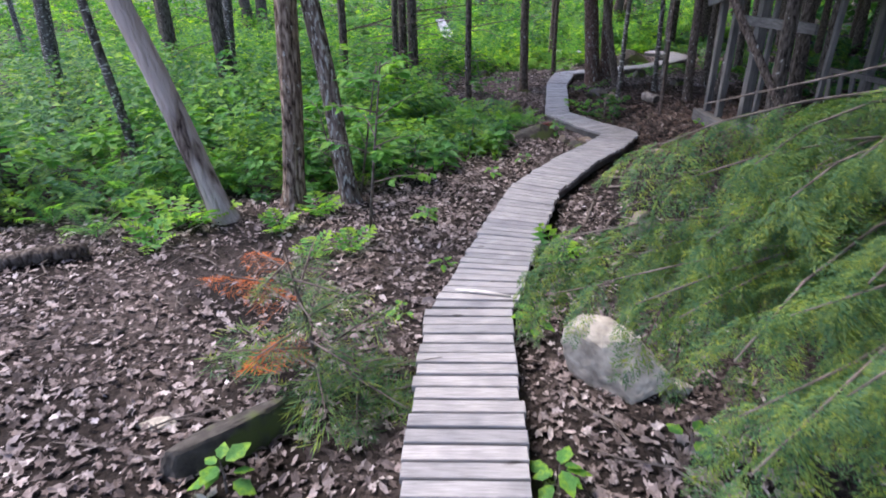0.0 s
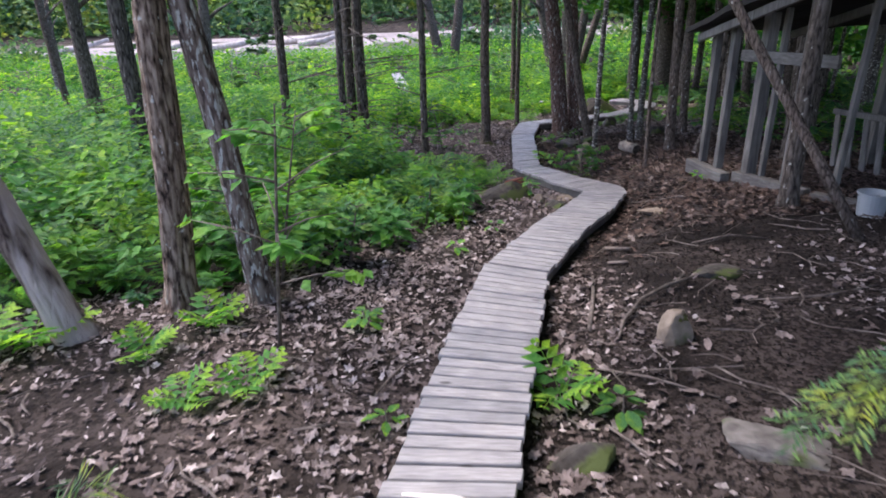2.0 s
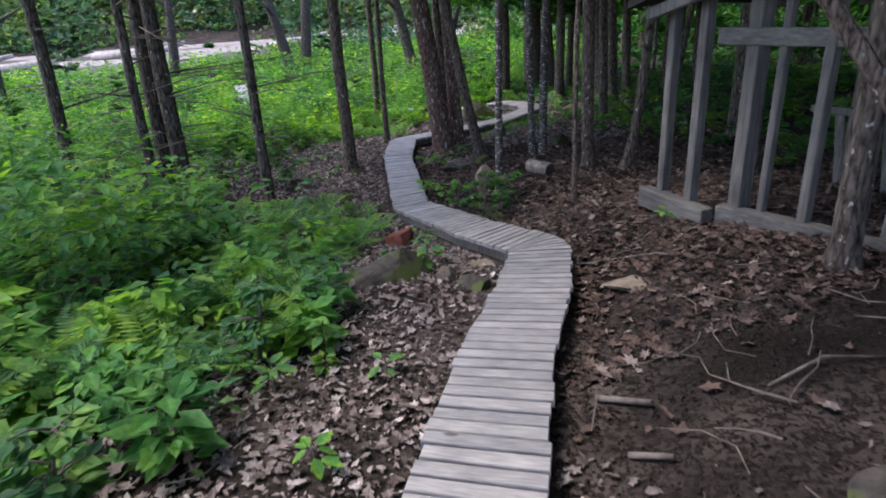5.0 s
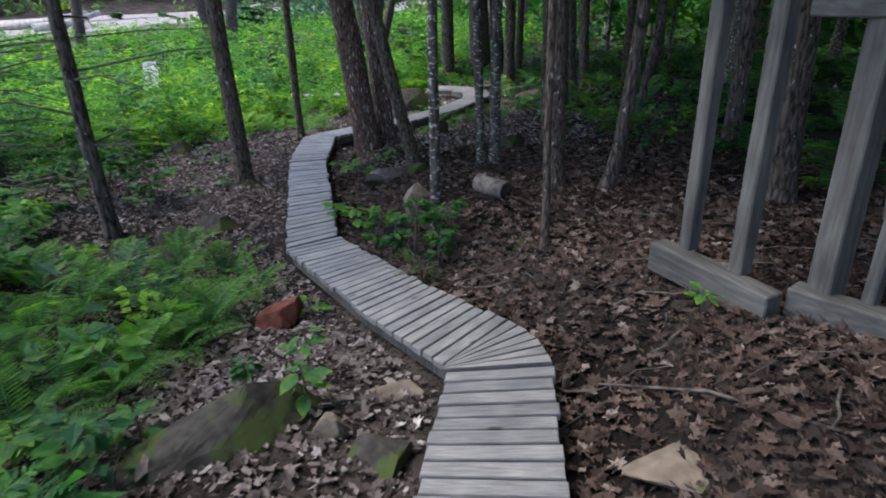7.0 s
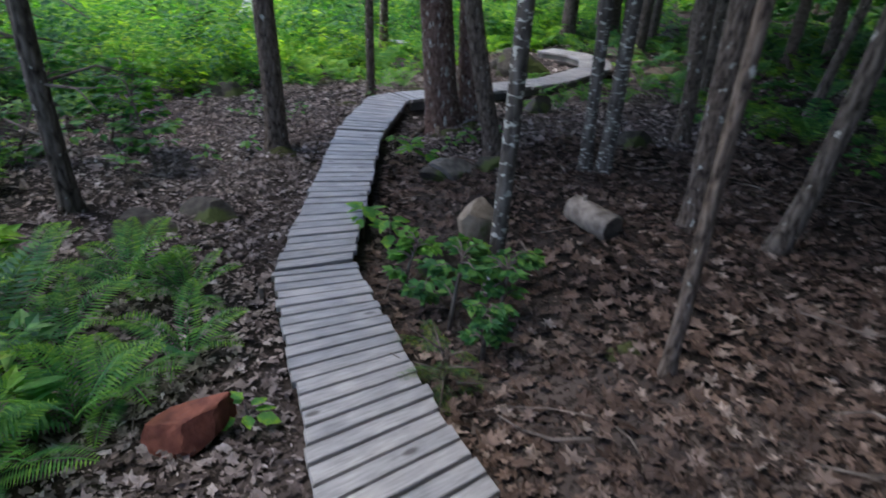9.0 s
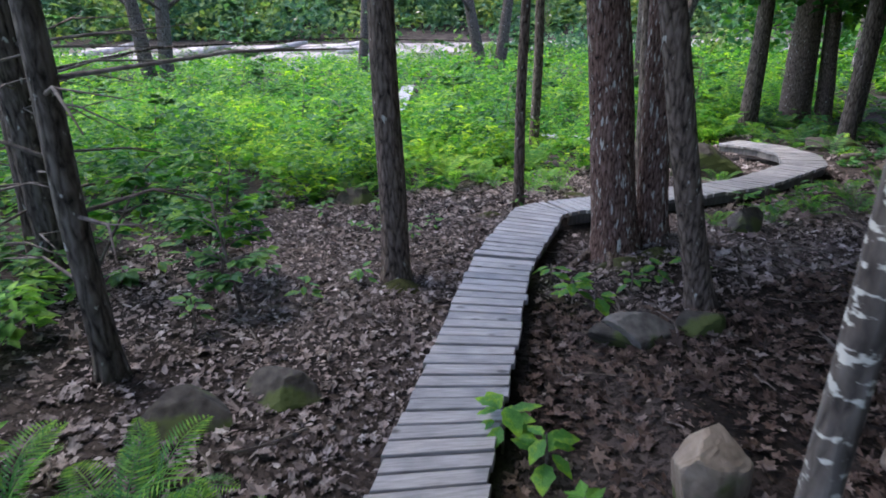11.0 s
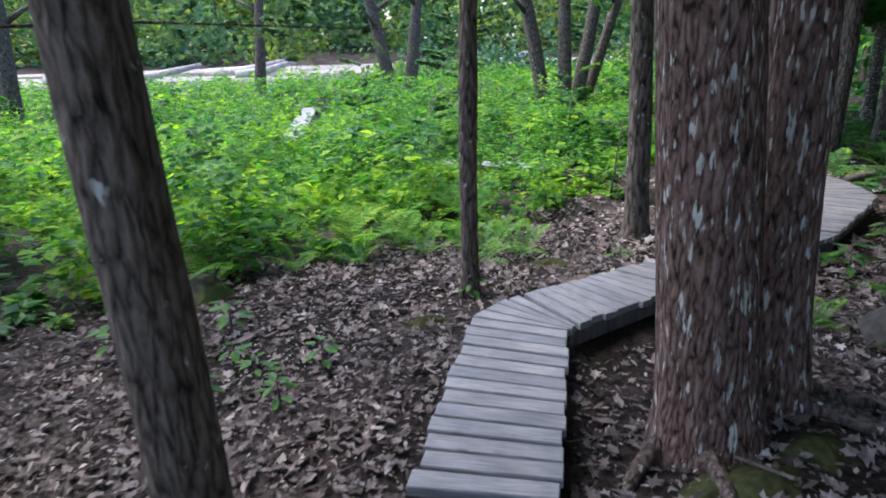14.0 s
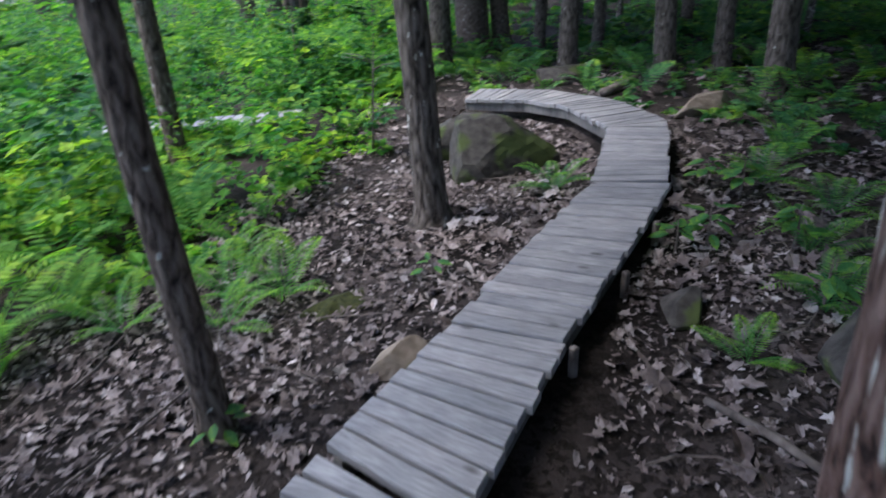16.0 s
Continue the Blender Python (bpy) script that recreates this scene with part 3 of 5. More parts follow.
for x, y, r, lx in ((8.0, 32.5, .26, -.22), (8.5, 32.2, .24, -.03), (8.9, 32.4, .24, .16), (9.3, 32.9, .2, .3), (-9.6, 33.2, .3, -.1), (-9.0, 33.0, .3, .08), (3.2, 44.5, .35, -.2), (4.1, 44.6, .35, .12), (-3.6, 45.5, .3, .1)):
    tree(x, y, r, lx, 0, BARK, label="dark multi-stemmed tree at the meadow's edge", h=10)
# the wood goes on to both sides and behind; unseen trees add shade
_r = random.Random(5)
for i in range(190):
    x, y = _r.uniform(-17, 30), _r.uniform(-8, 40)
    inside = -4.6 < x < 7.6 and -.5 < y < 20
    meadow = y > 13 and x < 8 + .3 * (y - 13) and x > -9 or x < -4 and _r.random() < .6
    if inside or meadow or (x > 7 and y < 18 and x < 9):
        continue
    tree(x, y, _r.uniform(.06, .17), _r.uniform(-.04, .04), _r.uniform(-.03, .03), _r.choice([BARK, BARK_RED, BARK_BIRCH]))


# ---- shed ----
def shed():
    ob = thing("woodshed", pose(0, 0, 0), "open lean-to shed of old grey posts under a dark roof", "shed")

    def T(name, a, b, w, h, label="", up=(0, 0, 1), m=TIMBER):
        part(name, block(a, b, w, h, up), m, ob, label)

    def Tb(name, a, b, w, h, label=""):
        T(name, a, b, w, h, label, m=BEAM)
    Tb("sill", (3.80, 8.90, -.88), (3.86, 8.14, -.88), .12, .17, "heavy squared grey beam")
    Tb("sill", (3.99, 8.16, -.86), (4.25, 7.25, -.83), .12, .17, "heavy squared grey beam")
    for x, y, w, tx, ty in ((3.88, 8.74, .08, .01, .03), (3.90, 8.40, .085, .03, .05), (4.08, 8.06, .12, .03, .05), (4.13, 7.88, .06, .02, .02), (4.19, 7.55, .075, .02, .03), (4.42, 7.10, .06, .08, .05)):
        T("post", (x, y, -.80), (x + tx, y + ty, .70 + .25 * (9.0 - y)), w, w, up=(0, 1, 0))
    Tb("rail", (3.97, 8.35, .49), (4.30, 7.22, .50), .05, .12, "horizontal grey board")
    Tb("sill", (4.28, 7.2, -.82), (4.55, 6.6, -.78), .1, .12)
    for x, y in ((6.2, 8.9), (6.5, 7.2), (6.6, 5.6), (4.6, 5.4)):
        T("post", (x, y, gz(x, y) - .1), (x, y, .70 + .25 * (9.0 - y)), .12, .12, up=(0, 1, 0))
    T("fence_rail", (5.6, 8.9, -.28), (6.0, 5.6, -.18), .06, .07, "top rail of a slatted fence")
    for i in range(16):
        u = i / 15
        x, y = 5.62 + .4 * u, 8.85 - 3.2 * u
        T("slat", (x - .02, y - .12, gz(x, y) + .02), (x, y, -.3 + .1 * u), .03, .09, up=(0, 1, 0))
    bm = bmesh.new()
    nu = 9
    grid = [[bm.verts.new((3.62 + 3.5 * a / nu + .04 * math.sin(b * 2.1), 9.05 - 4.2 * b / nu + .05 * math.sin(a * 1.7), .70 + 1.05 * b / nu + .02 * math.sin(a * 1.3 + b))) for b in range(nu + 1)] for a in range(nu + 1)]
    for a in range(nu):
        for b in range(nu):
            bm.faces.new((grid[a][b], grid[a + 1][b], grid[a + 1][b + 1], grid[a][b + 1]))
    g = bmesh.ops.extrude_face_region(bm, geom=bm.faces[:])
    bmesh.ops.translate(bm, verts=[q for q in g["geom"] if isinstance(q, bmesh.types.BMVert)], vec=(0, 0, .06))
    bmesh.ops.recalc_face_normals(bm, faces=bm.faces)
    part("roof", bm, ROOFING, ob, "dark sagging sheet roof")
    for x in (3.75, 4.9, 6.0, 7.0):
        T("rafter", (x, 8.95, .645), (x, 4.95, 1.65), .05, .09)


shed()


def log_thing(name, pts, radii, material, label, category="log", sides=9):
    c = Vector(pts[0])
    ob = thing(name, Matrix.Translation(c), label, category)
    v, f = tube([Vector(p) - c for p in pts], radii, sides, .07, random.Random(int(c.x * 99)))
    link("stem", v, f, material, ob, True)
    return ob


log_thing("leaning_pole", [(3.80, 5.84, gz(3.80, 5.84) - .05), (3.51, 6.22, -.1), (3.17, 6.64, .66), (2.72, 7.22, 1.7)], [.047, .045, .042, .036], BARK_RED, "bare brown pole leaning over the soil beside a shed")


def bucket(x, y):
    ob = thing("bucket", pose(x, y, gz(x, y)), "pale weathered bucket standing on the soil", "bucket")
    v, f = [], []
    prof = [(.0, .0), (.105, 0), (.125, .2), (.135, .205), (.135, .22), (.12, .22), (.1, .02), (0, .02)]
    for r, z in prof:
        v += [(r * math.cos(k * math.pi / 12), r * math.sin(k * math.pi / 12), z) for k in range(24)]
    for i in range(len(prof) - 1):
        f += [(i * 24 + k, i * 24 + (k + 1) % 24, i * 24 + 24 + (k + 1) % 24, i * 24 + 24 + k) for k in range(24)]
    link("body", v, f, PAINTED, ob)
    v, f = tube([(math.cos(a) * .13, .02 + .05 * math.sin(a), .2 - .05 * math.sin(a)) for a in [k * math.pi / 8 for k in range(9)]], [.003] * 9, 5)
    link("handle", v, f, TWIG, ob)


bucket(4.35, 6.5)


# ---- stones ----
def stone(x, y, sx, sy, sz, material, label, seed=0, sink=.3, rz=0.0, name="rock", rough=.22, ry=0.0):
    bm = bmesh.new()
    rr = random.Random(seed + 40)
    bmesh.ops.create_icosphere(bm, subdivisions=4, radius=1)
    off = Vector((seed * 3.7, seed * 1.3, seed * 2.1))
    cuts = [(Vector((rr.uniform(-1, 1), rr.uniform(-1, 1), rr.uniform(-.4, 1))).normalized(), rr.uniform(.42, .72) + (.2 if rough < .2 else 0)) for _ in range(8)]
    for q in bm.verts:
        n = q.co.normalized()
        k = 1 + .12 * noise.noise(n * 1.3 + off)
        p = n * k
        for c, o in cuts:
            p = p - c * max(0.0, p.dot(c) - o) * .93
        p = p * (1 + .035 * noise.noise(n * 7 + off))
        q.co = Vector((p.x * sx, p.y * sy, p.z * sz)) * 1.17
    ob = new(name, bpy.data.meshes.new(name))
    bm.to_mesh(ob.data)
    bm.free()
    ob.data.materials.append(material)
    ob.matrix_world = pose(x, y, gz(x, y) + sz * (1 - 2 * sink) * .8, 0, ry, rz)
    return tagged(ob, label, "rock")


stone(.87, 2.34, .30, .14, .2, STONE, "angular grey boulder lying in dark soil", 1, .18, -31, ry=20)
stone(1.12, 2.28, .06, .05, .05, STONE, "small grey stone beside a boulder", 2, rough=.1)
stone(-.95, 1.95, .34, .07, .16, STONE_MOSS, "flat grey slab tilted under a pine sapling", 3, .3, 38)
stone(-1.35, 2.12, .1, .05, .03, STONE, "pale flat stone in fallen leaves", 4)
stone(2.37, 5.43, .17, .11, .04, STONE_MOSS, "flat grey stone flush with the soil", 5, .3, 10, rough=.1)
stone(1.62, 4.47, .085, .08, .12, STONE_TAN, "rounded tan stone with a moss cap", 6, .2, 15, rough=.1)
stone(.79, 3.5, .13, .1, .07, STONE_MOSS, "tilted dark slab beside the boards", 31, .3, 20, ry=-12)
stone(1.6, 3.44, .24, .15, .06, STONE_GREY, "large flat grey slab in dark soil", 32, .3, -15, ry=6)
stone(1.74, 9.87, .17, .1, .12, STONE_RED, "angular rusty red stone beside the boardwalk", 7, .2, 35, ry=-14)
stone(1.35, 8.55, .45, .2, .2, STONE_MOSS, "dark boulder half hidden by ferns", 8, .4, 20)
stone(1.75, 8.45, .09, .08, .07, STONE_TAN, "pale broken stone beside ferns", 9)
stone(2.14, 8.68, .15, .07, .07, STONE_TAN, "tan stone under the boardwalk", 10, rz=-25)
stone(1.93, 8.22, .15, .12, .08, STONE_MOSS, "dark wet stone under the boardwalk", 33)
stone(2.87, 7.6, .2, .14, .03, STONE_TAN, "flat tan slab lying on the leaf litter", 27, .3, -20)
stone(3.19, 11.36, .13, .1, .22, STONE_TAN, "upright tan stone behind a birch sapling", 11, .12)
stone(2.95, 11.1, .15, .12, .12, STONE_MOSS, "mossy low stone beside a birch", 12, .3)
stone(3.33, 12.6, .24, .14, .1, STONE_GREY, "low grey stone in leaf litter", 13)
stone(3.27, 12.66, .2, .13, .1, STONE_MOSS, "grey stone below the big tree", 14)
stone(3.62, 12.66, .13, .11, .1, STONE_MOSS, "dark stone at a trunk's foot", 15)
stone(1.47, 12.15, .24, .15, .1, STONE_MOSS, "mossy dark stone in leaf litter", 16, .45)
stone(1.1, 11.9, .2, .16, .12, STONE_MOSS, "mossy dark stone among ferns", 17, .42)
stone(5.42, 17.68, .5, .36, .27, STONE_MOSS, "large mossy boulder beside the boardwalk", 18, .15, -30)
stone(5.6, 18.3, .4, .26, .25, STONE_MOSS, "flat-topped grey boulder by the boardwalk", 19, .2, -30)
stone(8.6, 20.4, .4, .3, .22, STONE_MOSS, "grey boulder at the wood's edge", 20)
stone(8.1, 17.7, .4, .22, .17, STONE_TAN, "brown stone beside the trail", 21)
stone(4.74, 14.66, .2, .16, .15, STONE_MOSS, "dark grey stone among ferns", 22, .25)
stone(4.75, 15.35, .14, .11, .07, STONE_MOSS, "dark stone beside the boardwalk", 23)
stone(3.56, 15.72, .15, .1, .07, STONE_TAN, "flat tan stone beside the boardwalk", 24)
stone(1.15, 16.15, .28, .17, .13, STONE_MOSS, "low dark mossy stone at the meadow's edge", 16, .42, 25)
stone(5.1, 13.1, .22, .16, .12, STONE_MOSS, "mossy stone in leaf litter", 25)

# short sawn log
_z = gz(3.9, 11.2)
sawn = log_thing("sawn_log", [(3.835, 11.38, _z + .09), (3.895, 11.22, _z + .087), (3.955, 11.06, _z + .083)], [.083, .087, .09], LOGWOOD, "short pale sawn log with a dark end", "log", 18)
v, f = tube([(.118, -.314, -.007), (.123, -.328, -.0075)], [.079, .076], 18)
link("cut_end", v, f, CUT, sawn)
v, f = tube([(.03, -.08, .07), (.02, -.09, .115)], [.016, .012], 8)
link("branch_stub", v, f, LOGWOOD, sawn)
log_thing("fallen_log", [(-3.6, 3.75, gz(-3.6, 3.75) + .05), (-3.1, 4.05, gz(-3.1, 4.05) + .06), (-2.75, 4.22, gz(-2.75, 4.22) + .06)], [.075, .07, .065], BARK, "short dark fallen log in leaf litter")


def fallen_branch(points, radii, label):
    radii = [r * .75 for r in radii]
    log_thing("fallen_branch", [(x, y, gz(x, y) + r + .006 + lift) for (x, y, lift), r in zip(points, radii)], radii, TWIG, label, "branch")


fallen_branch([(1.57, 5.78, 0), (1.42, 5.3, .01), (1.29, 4.94, 0), (1.22, 4.75, 0)], [.012, .02, .023, .018], "thick grey fallen branch in leaf litter")
fallen_branch([(1.34, 4.58, 0), (1.45, 4.8, .01), (1.66, 5.05, .03), (1.9, 5.2, .03), (2.13, 5.3, .04)], [.011, .015, .018, .016, .008], "crooked bare fallen branch")
fallen_branch([(1.95, 5.22, .03), (2.08, 5.34, .05), (2.12, 5.55, .02)], [.01, .009, .005], "pale curved side branch in dark soil")
fallen_branch([(1.1, 4.25, .01), (1.3, 4.05, .02), (1.54, 3.82, 0)], [.007, .009, .006], "thin pale fallen stick in dark soil")
fallen_branch([(.97, 3.7, .02), (1.03, 3.56, .02), (1.08, 3.42, 0)], [.008, .009, .006], "short grey fallen stick beside a slab")
fallen_branch([(1.78, 6.05, 0), (1.9, 5.93, .01)], [.02, .018], "pale broken chip of wood on the soil")
fallen_branch([(1.9, 6.5, 0), (2.06, 6.3, .01)], [.022, .02], "pale broken chip of wood on the soil")
fallen_branch([(4.3, 14.9, .0), (4.26, 14.65, .02), (4.2, 14.4, .01)], [.018, .02, .016], "brown fallen branch below the boardwalk")
fallen_branch([(8.2, 19.2, .0), (8.9, 19.35, .02)], [.07, .065], "dark fallen log beside the trail")
fallen_branch([(2.3, 4.9, .01), (2.75, 4.85, .03), (3.2, 4.95, .01)], [.006, .01, .007], "thin pale fallen stick in dark soil")
fallen_branch([(2.5, 6.1, .01), (2.85, 6.15, .02), (3.15, 6.05, 0)], [.008, .012, .008], "grey fallen stick in dark soil")
fallen_branch([(3.0, 8.3, .01), (3.2, 7.85, .03), (3.35, 7.35, .01)], [.007, .01, .008], "thin brown stick on the oak leaves")


# ---- moss ----
def moss_patch(x, y, rx, ry, h, label, z=None):
    """A low uneven cushion of moss."""
    n, m, v, f = 28, 7, [], []
    for i in range(m):
        u = i / (m - 1)
        for k in range(n):
            a = 2 * math.pi * k / n
            w = .75 + .55 * noise.noise(Vector((math.cos(a) * 2.5 + x, math.sin(a) * 2.5 + y, 0)))
            px, py = x + math.cos(a) * rx * u * w, y + math.sin(a) * ry * u * w
            b = (gz(px, py) if z is None else z) - .02
            v.append((px, py, b + .02 * (1 - u) + h * (1 - u * u) * (1 + .5 * noise.noise(Vector((px * 9, py * 9, 0))))))
    for i in range(m - 1):
        f += [(i * n + k, i * n + n + k, i * n + n + (k + 1) % n, i * n + (k + 1) % n) for k in range(n)]
    tagged(link("moss_patch", v, f, MOSS, None, True), label, "moss")


moss_patch(1.9, 13.5, .26, .17, .05, "dark green moss at a maple's foot")
moss_patch(3.45, 13.75, .3, .2, .05, "dark green moss over the big tree's roots")
moss_patch(3.75, 13.8, .2, .16, .04, "dark green moss over the big tree's roots")
moss_patch(3.61, 16.4, .26, .2, .05, "yellow-green moss cushion in leaf litter")
moss_patch(2.6, 15.4, .2, .14, .04, "yellow-green moss cushion in leaf litter")
moss_patch(3.5, 9.95, .14, .1, .05, "dark green moss cushion in oak leaves")
moss_patch(1.62, 4.47, .07, .065, .018, "green moss capping a rounded stone", gz(1.62, 4.47) + .172)


# ---- undergrowth ----
EDGE_Y = np.array([-20, 3.6, 4.6, 5.4, 5.9, 6.4, 7.2, 8.2, 9.2, 10.2, 11.2, 11.9, 12.6, 13.2, 14.2, 15.2, 16.0, 16.5, 17, 17.6, 18.2, 19.8, 22, 26, 40])
EDGE_X = np.array([-6, -5.2, -4.0, -2.6, -1.2, -.3, .4, 1.0, 1.3, 1.15, .6, .1, -.2, -.1, .2, .25, .4, 1.4, 2.7, 3.6, 4.3, 5.6, 7.4, 12, 25])



def inside_edge(x, y):
    """Metres into the undergrowth from the edge of the bare litter."""
    return np.interp(y, EDGE_Y, EDGE_X) - x


def frond(n=15, arch=.45, width=.24, lobe=.72):
    """One fern frond along x, one unit long: paired leaflets on an arching rib."""
    t = np.linspace(.1, .97, n)
    taper = np.sin(np.pi * (t * .88 + .1)) ** .8
    px = np.stack([t * (1 - .12 * t), 0 * t, arch * (t - 1.05 * t ** 2.2)], 1)
    out = []
    for side in (-1, 1):
        d = np.stack([.45 + 0 * t, side * np.ones(n), -.18 + 0 * t], 1)
        nn = np.tile([0, 0, 1.0], (n, 1))
        out.append(leaf_quads(px, d, nn, width * taper, lobe / n * (.6 + .4 * taper), .12))
    r = np.linspace(0, 1, 6)
    q = np.stack([r * (1 - .12 * r), 0 * r, arch * (r - 1.05 * r ** 2.2)], 1)
    w = np.array([[0, .006, 0]])
    v = np.concatenate([q + w, q - w])
    f = np.array([(k, k + 1, k + 7) for k in range(5)] + [(k, k + 7, k + 6) for k in range(5)])
    return join(out + [(v, f)])


LACY = [frond(24, .5, .22, .58), frond(22, .7, .25, .58), frond(26, .35, .2, .58)]
BROAD = [frond(6, .4, .42, .95), frond(7, .55, .38, .95), frond(6, .25, .4, .95)]
FRONDS = [frond(15, .5, .24), frond(13, .7, .28), frond(17, .35, .22)]


def place(vf, x, y, z, yaw, size, tilt):
    """Many copies of one small shape, joined."""
    v, f = vf
    c, s, ct, st = np.cos(yaw)[:, None], np.sin(yaw)[:, None], np.cos(tilt)[:, None], np.sin(tilt)[:, None]
    lx, ly, lz = v[:, 0][None], v[:, 1][None], v[:, 2][None]
    ax, az = lx * ct - lz * st, lx * st + lz * ct
    k = size[:, None]
    P = np.stack([x[:, None] + (ax * c - ly * s) * k, y[:, None] + (ax * s + ly * c) * k, z[:, None] + az * k], -1)
    F = f[None] + (np.arange(len(x)) * len(v))[:, None, None]
    return P.reshape(-1, 3), F.reshape(-1, 3)


def lumps(x, y):
    return .5 + .28 * np.sin(1.9 * x + .7 * y) * np.sin(1.6 * y - .9 * x + 1) + .22 * np.sin(4.3 * x - 1.1 * y + 2) * np.sin(3.7 * y + .6 * x)


def shrubs(n, x0, x1, y0, y1, height, leaf, seed, keep, per=26):
    """Leafy seedlings and shrubs: each a dome of leaves in tiers round a stem."""
    rng = np.random.default_rng(seed)
    x, y = rng.uniform(x0, x1, n), rng.uniform(y0, y1, n)
    k = keep(x, y, rng)
    x, y = x[k], y[k]
    m = len(x)
    h = height * (.12 + 1.9 * lumps(x, y) ** 1.8) * rng.uniform(.45, 1.4, m) * np.clip(inside_edge(x, y) / 2.4 + .32, .25, 1)
    h = np.minimum(h, 1.15 * height) * np.clip(path_distance(x, y)[0] - .25, .15, 1)
    tier = 1 - .75 * rng.uniform(0, 1, (m, per)) ** 1.6
    a = rng.uniform(0, 6.28, (m, per))
    rad = h[:, None] * .34 * (1.2 - .6 * tier) * np.sqrt(rng.uniform(.02, 1, (m, per)))
    px = x[:, None] + rad * np.cos(a)
    py = y[:, None] + rad * np.sin(a)
    pz = ground(x, y)[:, None] + h[:, None] * tier * rng.uniform(.85, 1.05, (m, per)) - rad * .25
    p = np.stack([px, py, pz], -1).reshape(-1, 3)
    d = np.stack([np.cos(a), np.sin(a), rng.uniform(-.55, .25, (m, per))], -1).reshape(-1, 3)
    nn = rng.normal(size=p.shape) * .28 + [0, 0, 1]
    s = (leaf * rng.uniform(.6, 1.3, (m, 1)) * rng.uniform(.75, 1.25, (m, per))).reshape(-1)
    return leaf_quads(p, d, nn, s, s * rng.uniform(.42, .7, len(s)), .14)


def fern_field(n, x0, x1, y0, y1, size, seed, keep, shape):
    rng = np.random.default_rng(seed)
    x, y = rng.uniform(x0, x1, n), rng.uniform(y0, y1, n)
    k = keep(x, y, rng)
    x, y = np.repeat(x[k], 5), np.repeat(y[k], 5)
    m = len(x)
    z = ground(x, y)
    return place(shape, x, y, z + rng.uniform(0, .12, m), rng.uniform(0, 6.28, m), size * rng.uniform(.6, 1.2, m), rng.uniform(.25, .75, m))


def in_shrubs(x, y, rng):
    d = inside_edge(x, y)
    patch = np.sin(2.3 * x + 1.1 * y) + np.sin(1.7 * y - 1.2 * x + 2)
    shade = (y > 12) & (y < 15.6) & (x > -3.5)
    trail = (np.abs(x - (.5 - .045 * (y - 25.3))) < .5) & (y > 23.5) & (y < 34)
    u = np.clip(((x - 2.4) * 2.6 + (y - 22.4) * -1.8) / 10.0, 0, 1)
    trail = trail | (np.hypot(x - 2.4 - 2.6 * u, y - 22.4 + 1.8 * u) < .5)
    ferny = (x > .0) & (y > 8.6) & (y < 12.2)
    return (d > rng.uniform(-.3, .5, len(x))) & ~(ferny & (rng.uniform(size=len(x)) < .8)) & (patch + rng.normal(size=len(x)) * .9 > np.where(shade, -.5, -1.1)) & ~trail


def fern_zone(x, y, rng):
    return in_shrubs(x, y, rng) & (np.sin(.9 * x + .5) + np.sin(.7 * y) + rng.normal(size=len(x)) * .5 > 0)


def right_side(x, y, rng):
    return (x > 6.4 + .25 * np.sin(3 * y) + np.clip((y - 13) * .25, 0, 1.2)) & (rng.uniform(size=len(x)) < .85)


a = join([shrubs(3600, -9, 4, 3.5, 17, .95, .1, 11, in_shrubs), shrubs(1100, -22, -9, 4, 30, .95, .2, 71, in_shrubs, 18), shrubs(260, -10, 12, 17.5, 36, 1.35, .11, 29, in_shrubs, 170)])
c = shrubs(560, -4.2, 1.2, 5.2, 12.6, 1.15, .13, 61, in_shrubs, 30)
tagged(link("undergrowth", c[0], c[1], BRIGHT), "light green leafy saplings among the shrubs", "undergrowth", kind="stuff")
b = fern_field(420, -8, 2, 4, 12.5, .5, 15, in_shrubs, FRONDS[2])
v, f = join([a, b])
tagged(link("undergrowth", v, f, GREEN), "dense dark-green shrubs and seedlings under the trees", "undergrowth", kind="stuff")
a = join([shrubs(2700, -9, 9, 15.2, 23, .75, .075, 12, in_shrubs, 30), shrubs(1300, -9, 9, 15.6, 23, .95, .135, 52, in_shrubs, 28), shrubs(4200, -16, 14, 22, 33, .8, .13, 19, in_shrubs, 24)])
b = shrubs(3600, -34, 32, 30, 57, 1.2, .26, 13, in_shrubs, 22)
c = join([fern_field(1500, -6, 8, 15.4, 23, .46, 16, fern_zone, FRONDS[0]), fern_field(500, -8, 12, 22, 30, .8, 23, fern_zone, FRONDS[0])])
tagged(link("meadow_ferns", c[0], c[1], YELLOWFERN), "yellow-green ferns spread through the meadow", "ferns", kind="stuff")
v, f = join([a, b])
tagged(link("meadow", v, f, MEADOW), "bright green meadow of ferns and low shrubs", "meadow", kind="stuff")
a = join([shrubs(3000, 6, 22, -2, 26, .5, .12, 14, right_side), shrubs(1500, 14, 60, 0, 60, .8, .36, 18, right_side, 18)])
b = fern_field(420, 6, 18, 2, 24, .55, 17, right_side, FRONDS[0])
c = shrubs(1500, 9, 42, 19, 46, 1.0, .2, 41, lambda x, y, rng: inside_edge(x, y) < .6, 16)
v, f = join([a, b, c])
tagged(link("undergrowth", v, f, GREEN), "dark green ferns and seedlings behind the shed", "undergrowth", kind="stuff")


# ---- single ferns and seedlings ----
def mesh_of(name, vf, material):
    me = bpy.data.meshes.new(name)
    me.from_pydata(vf[0].tolist(), [], vf[1].tolist())
    me.materials.append(material)
    return me


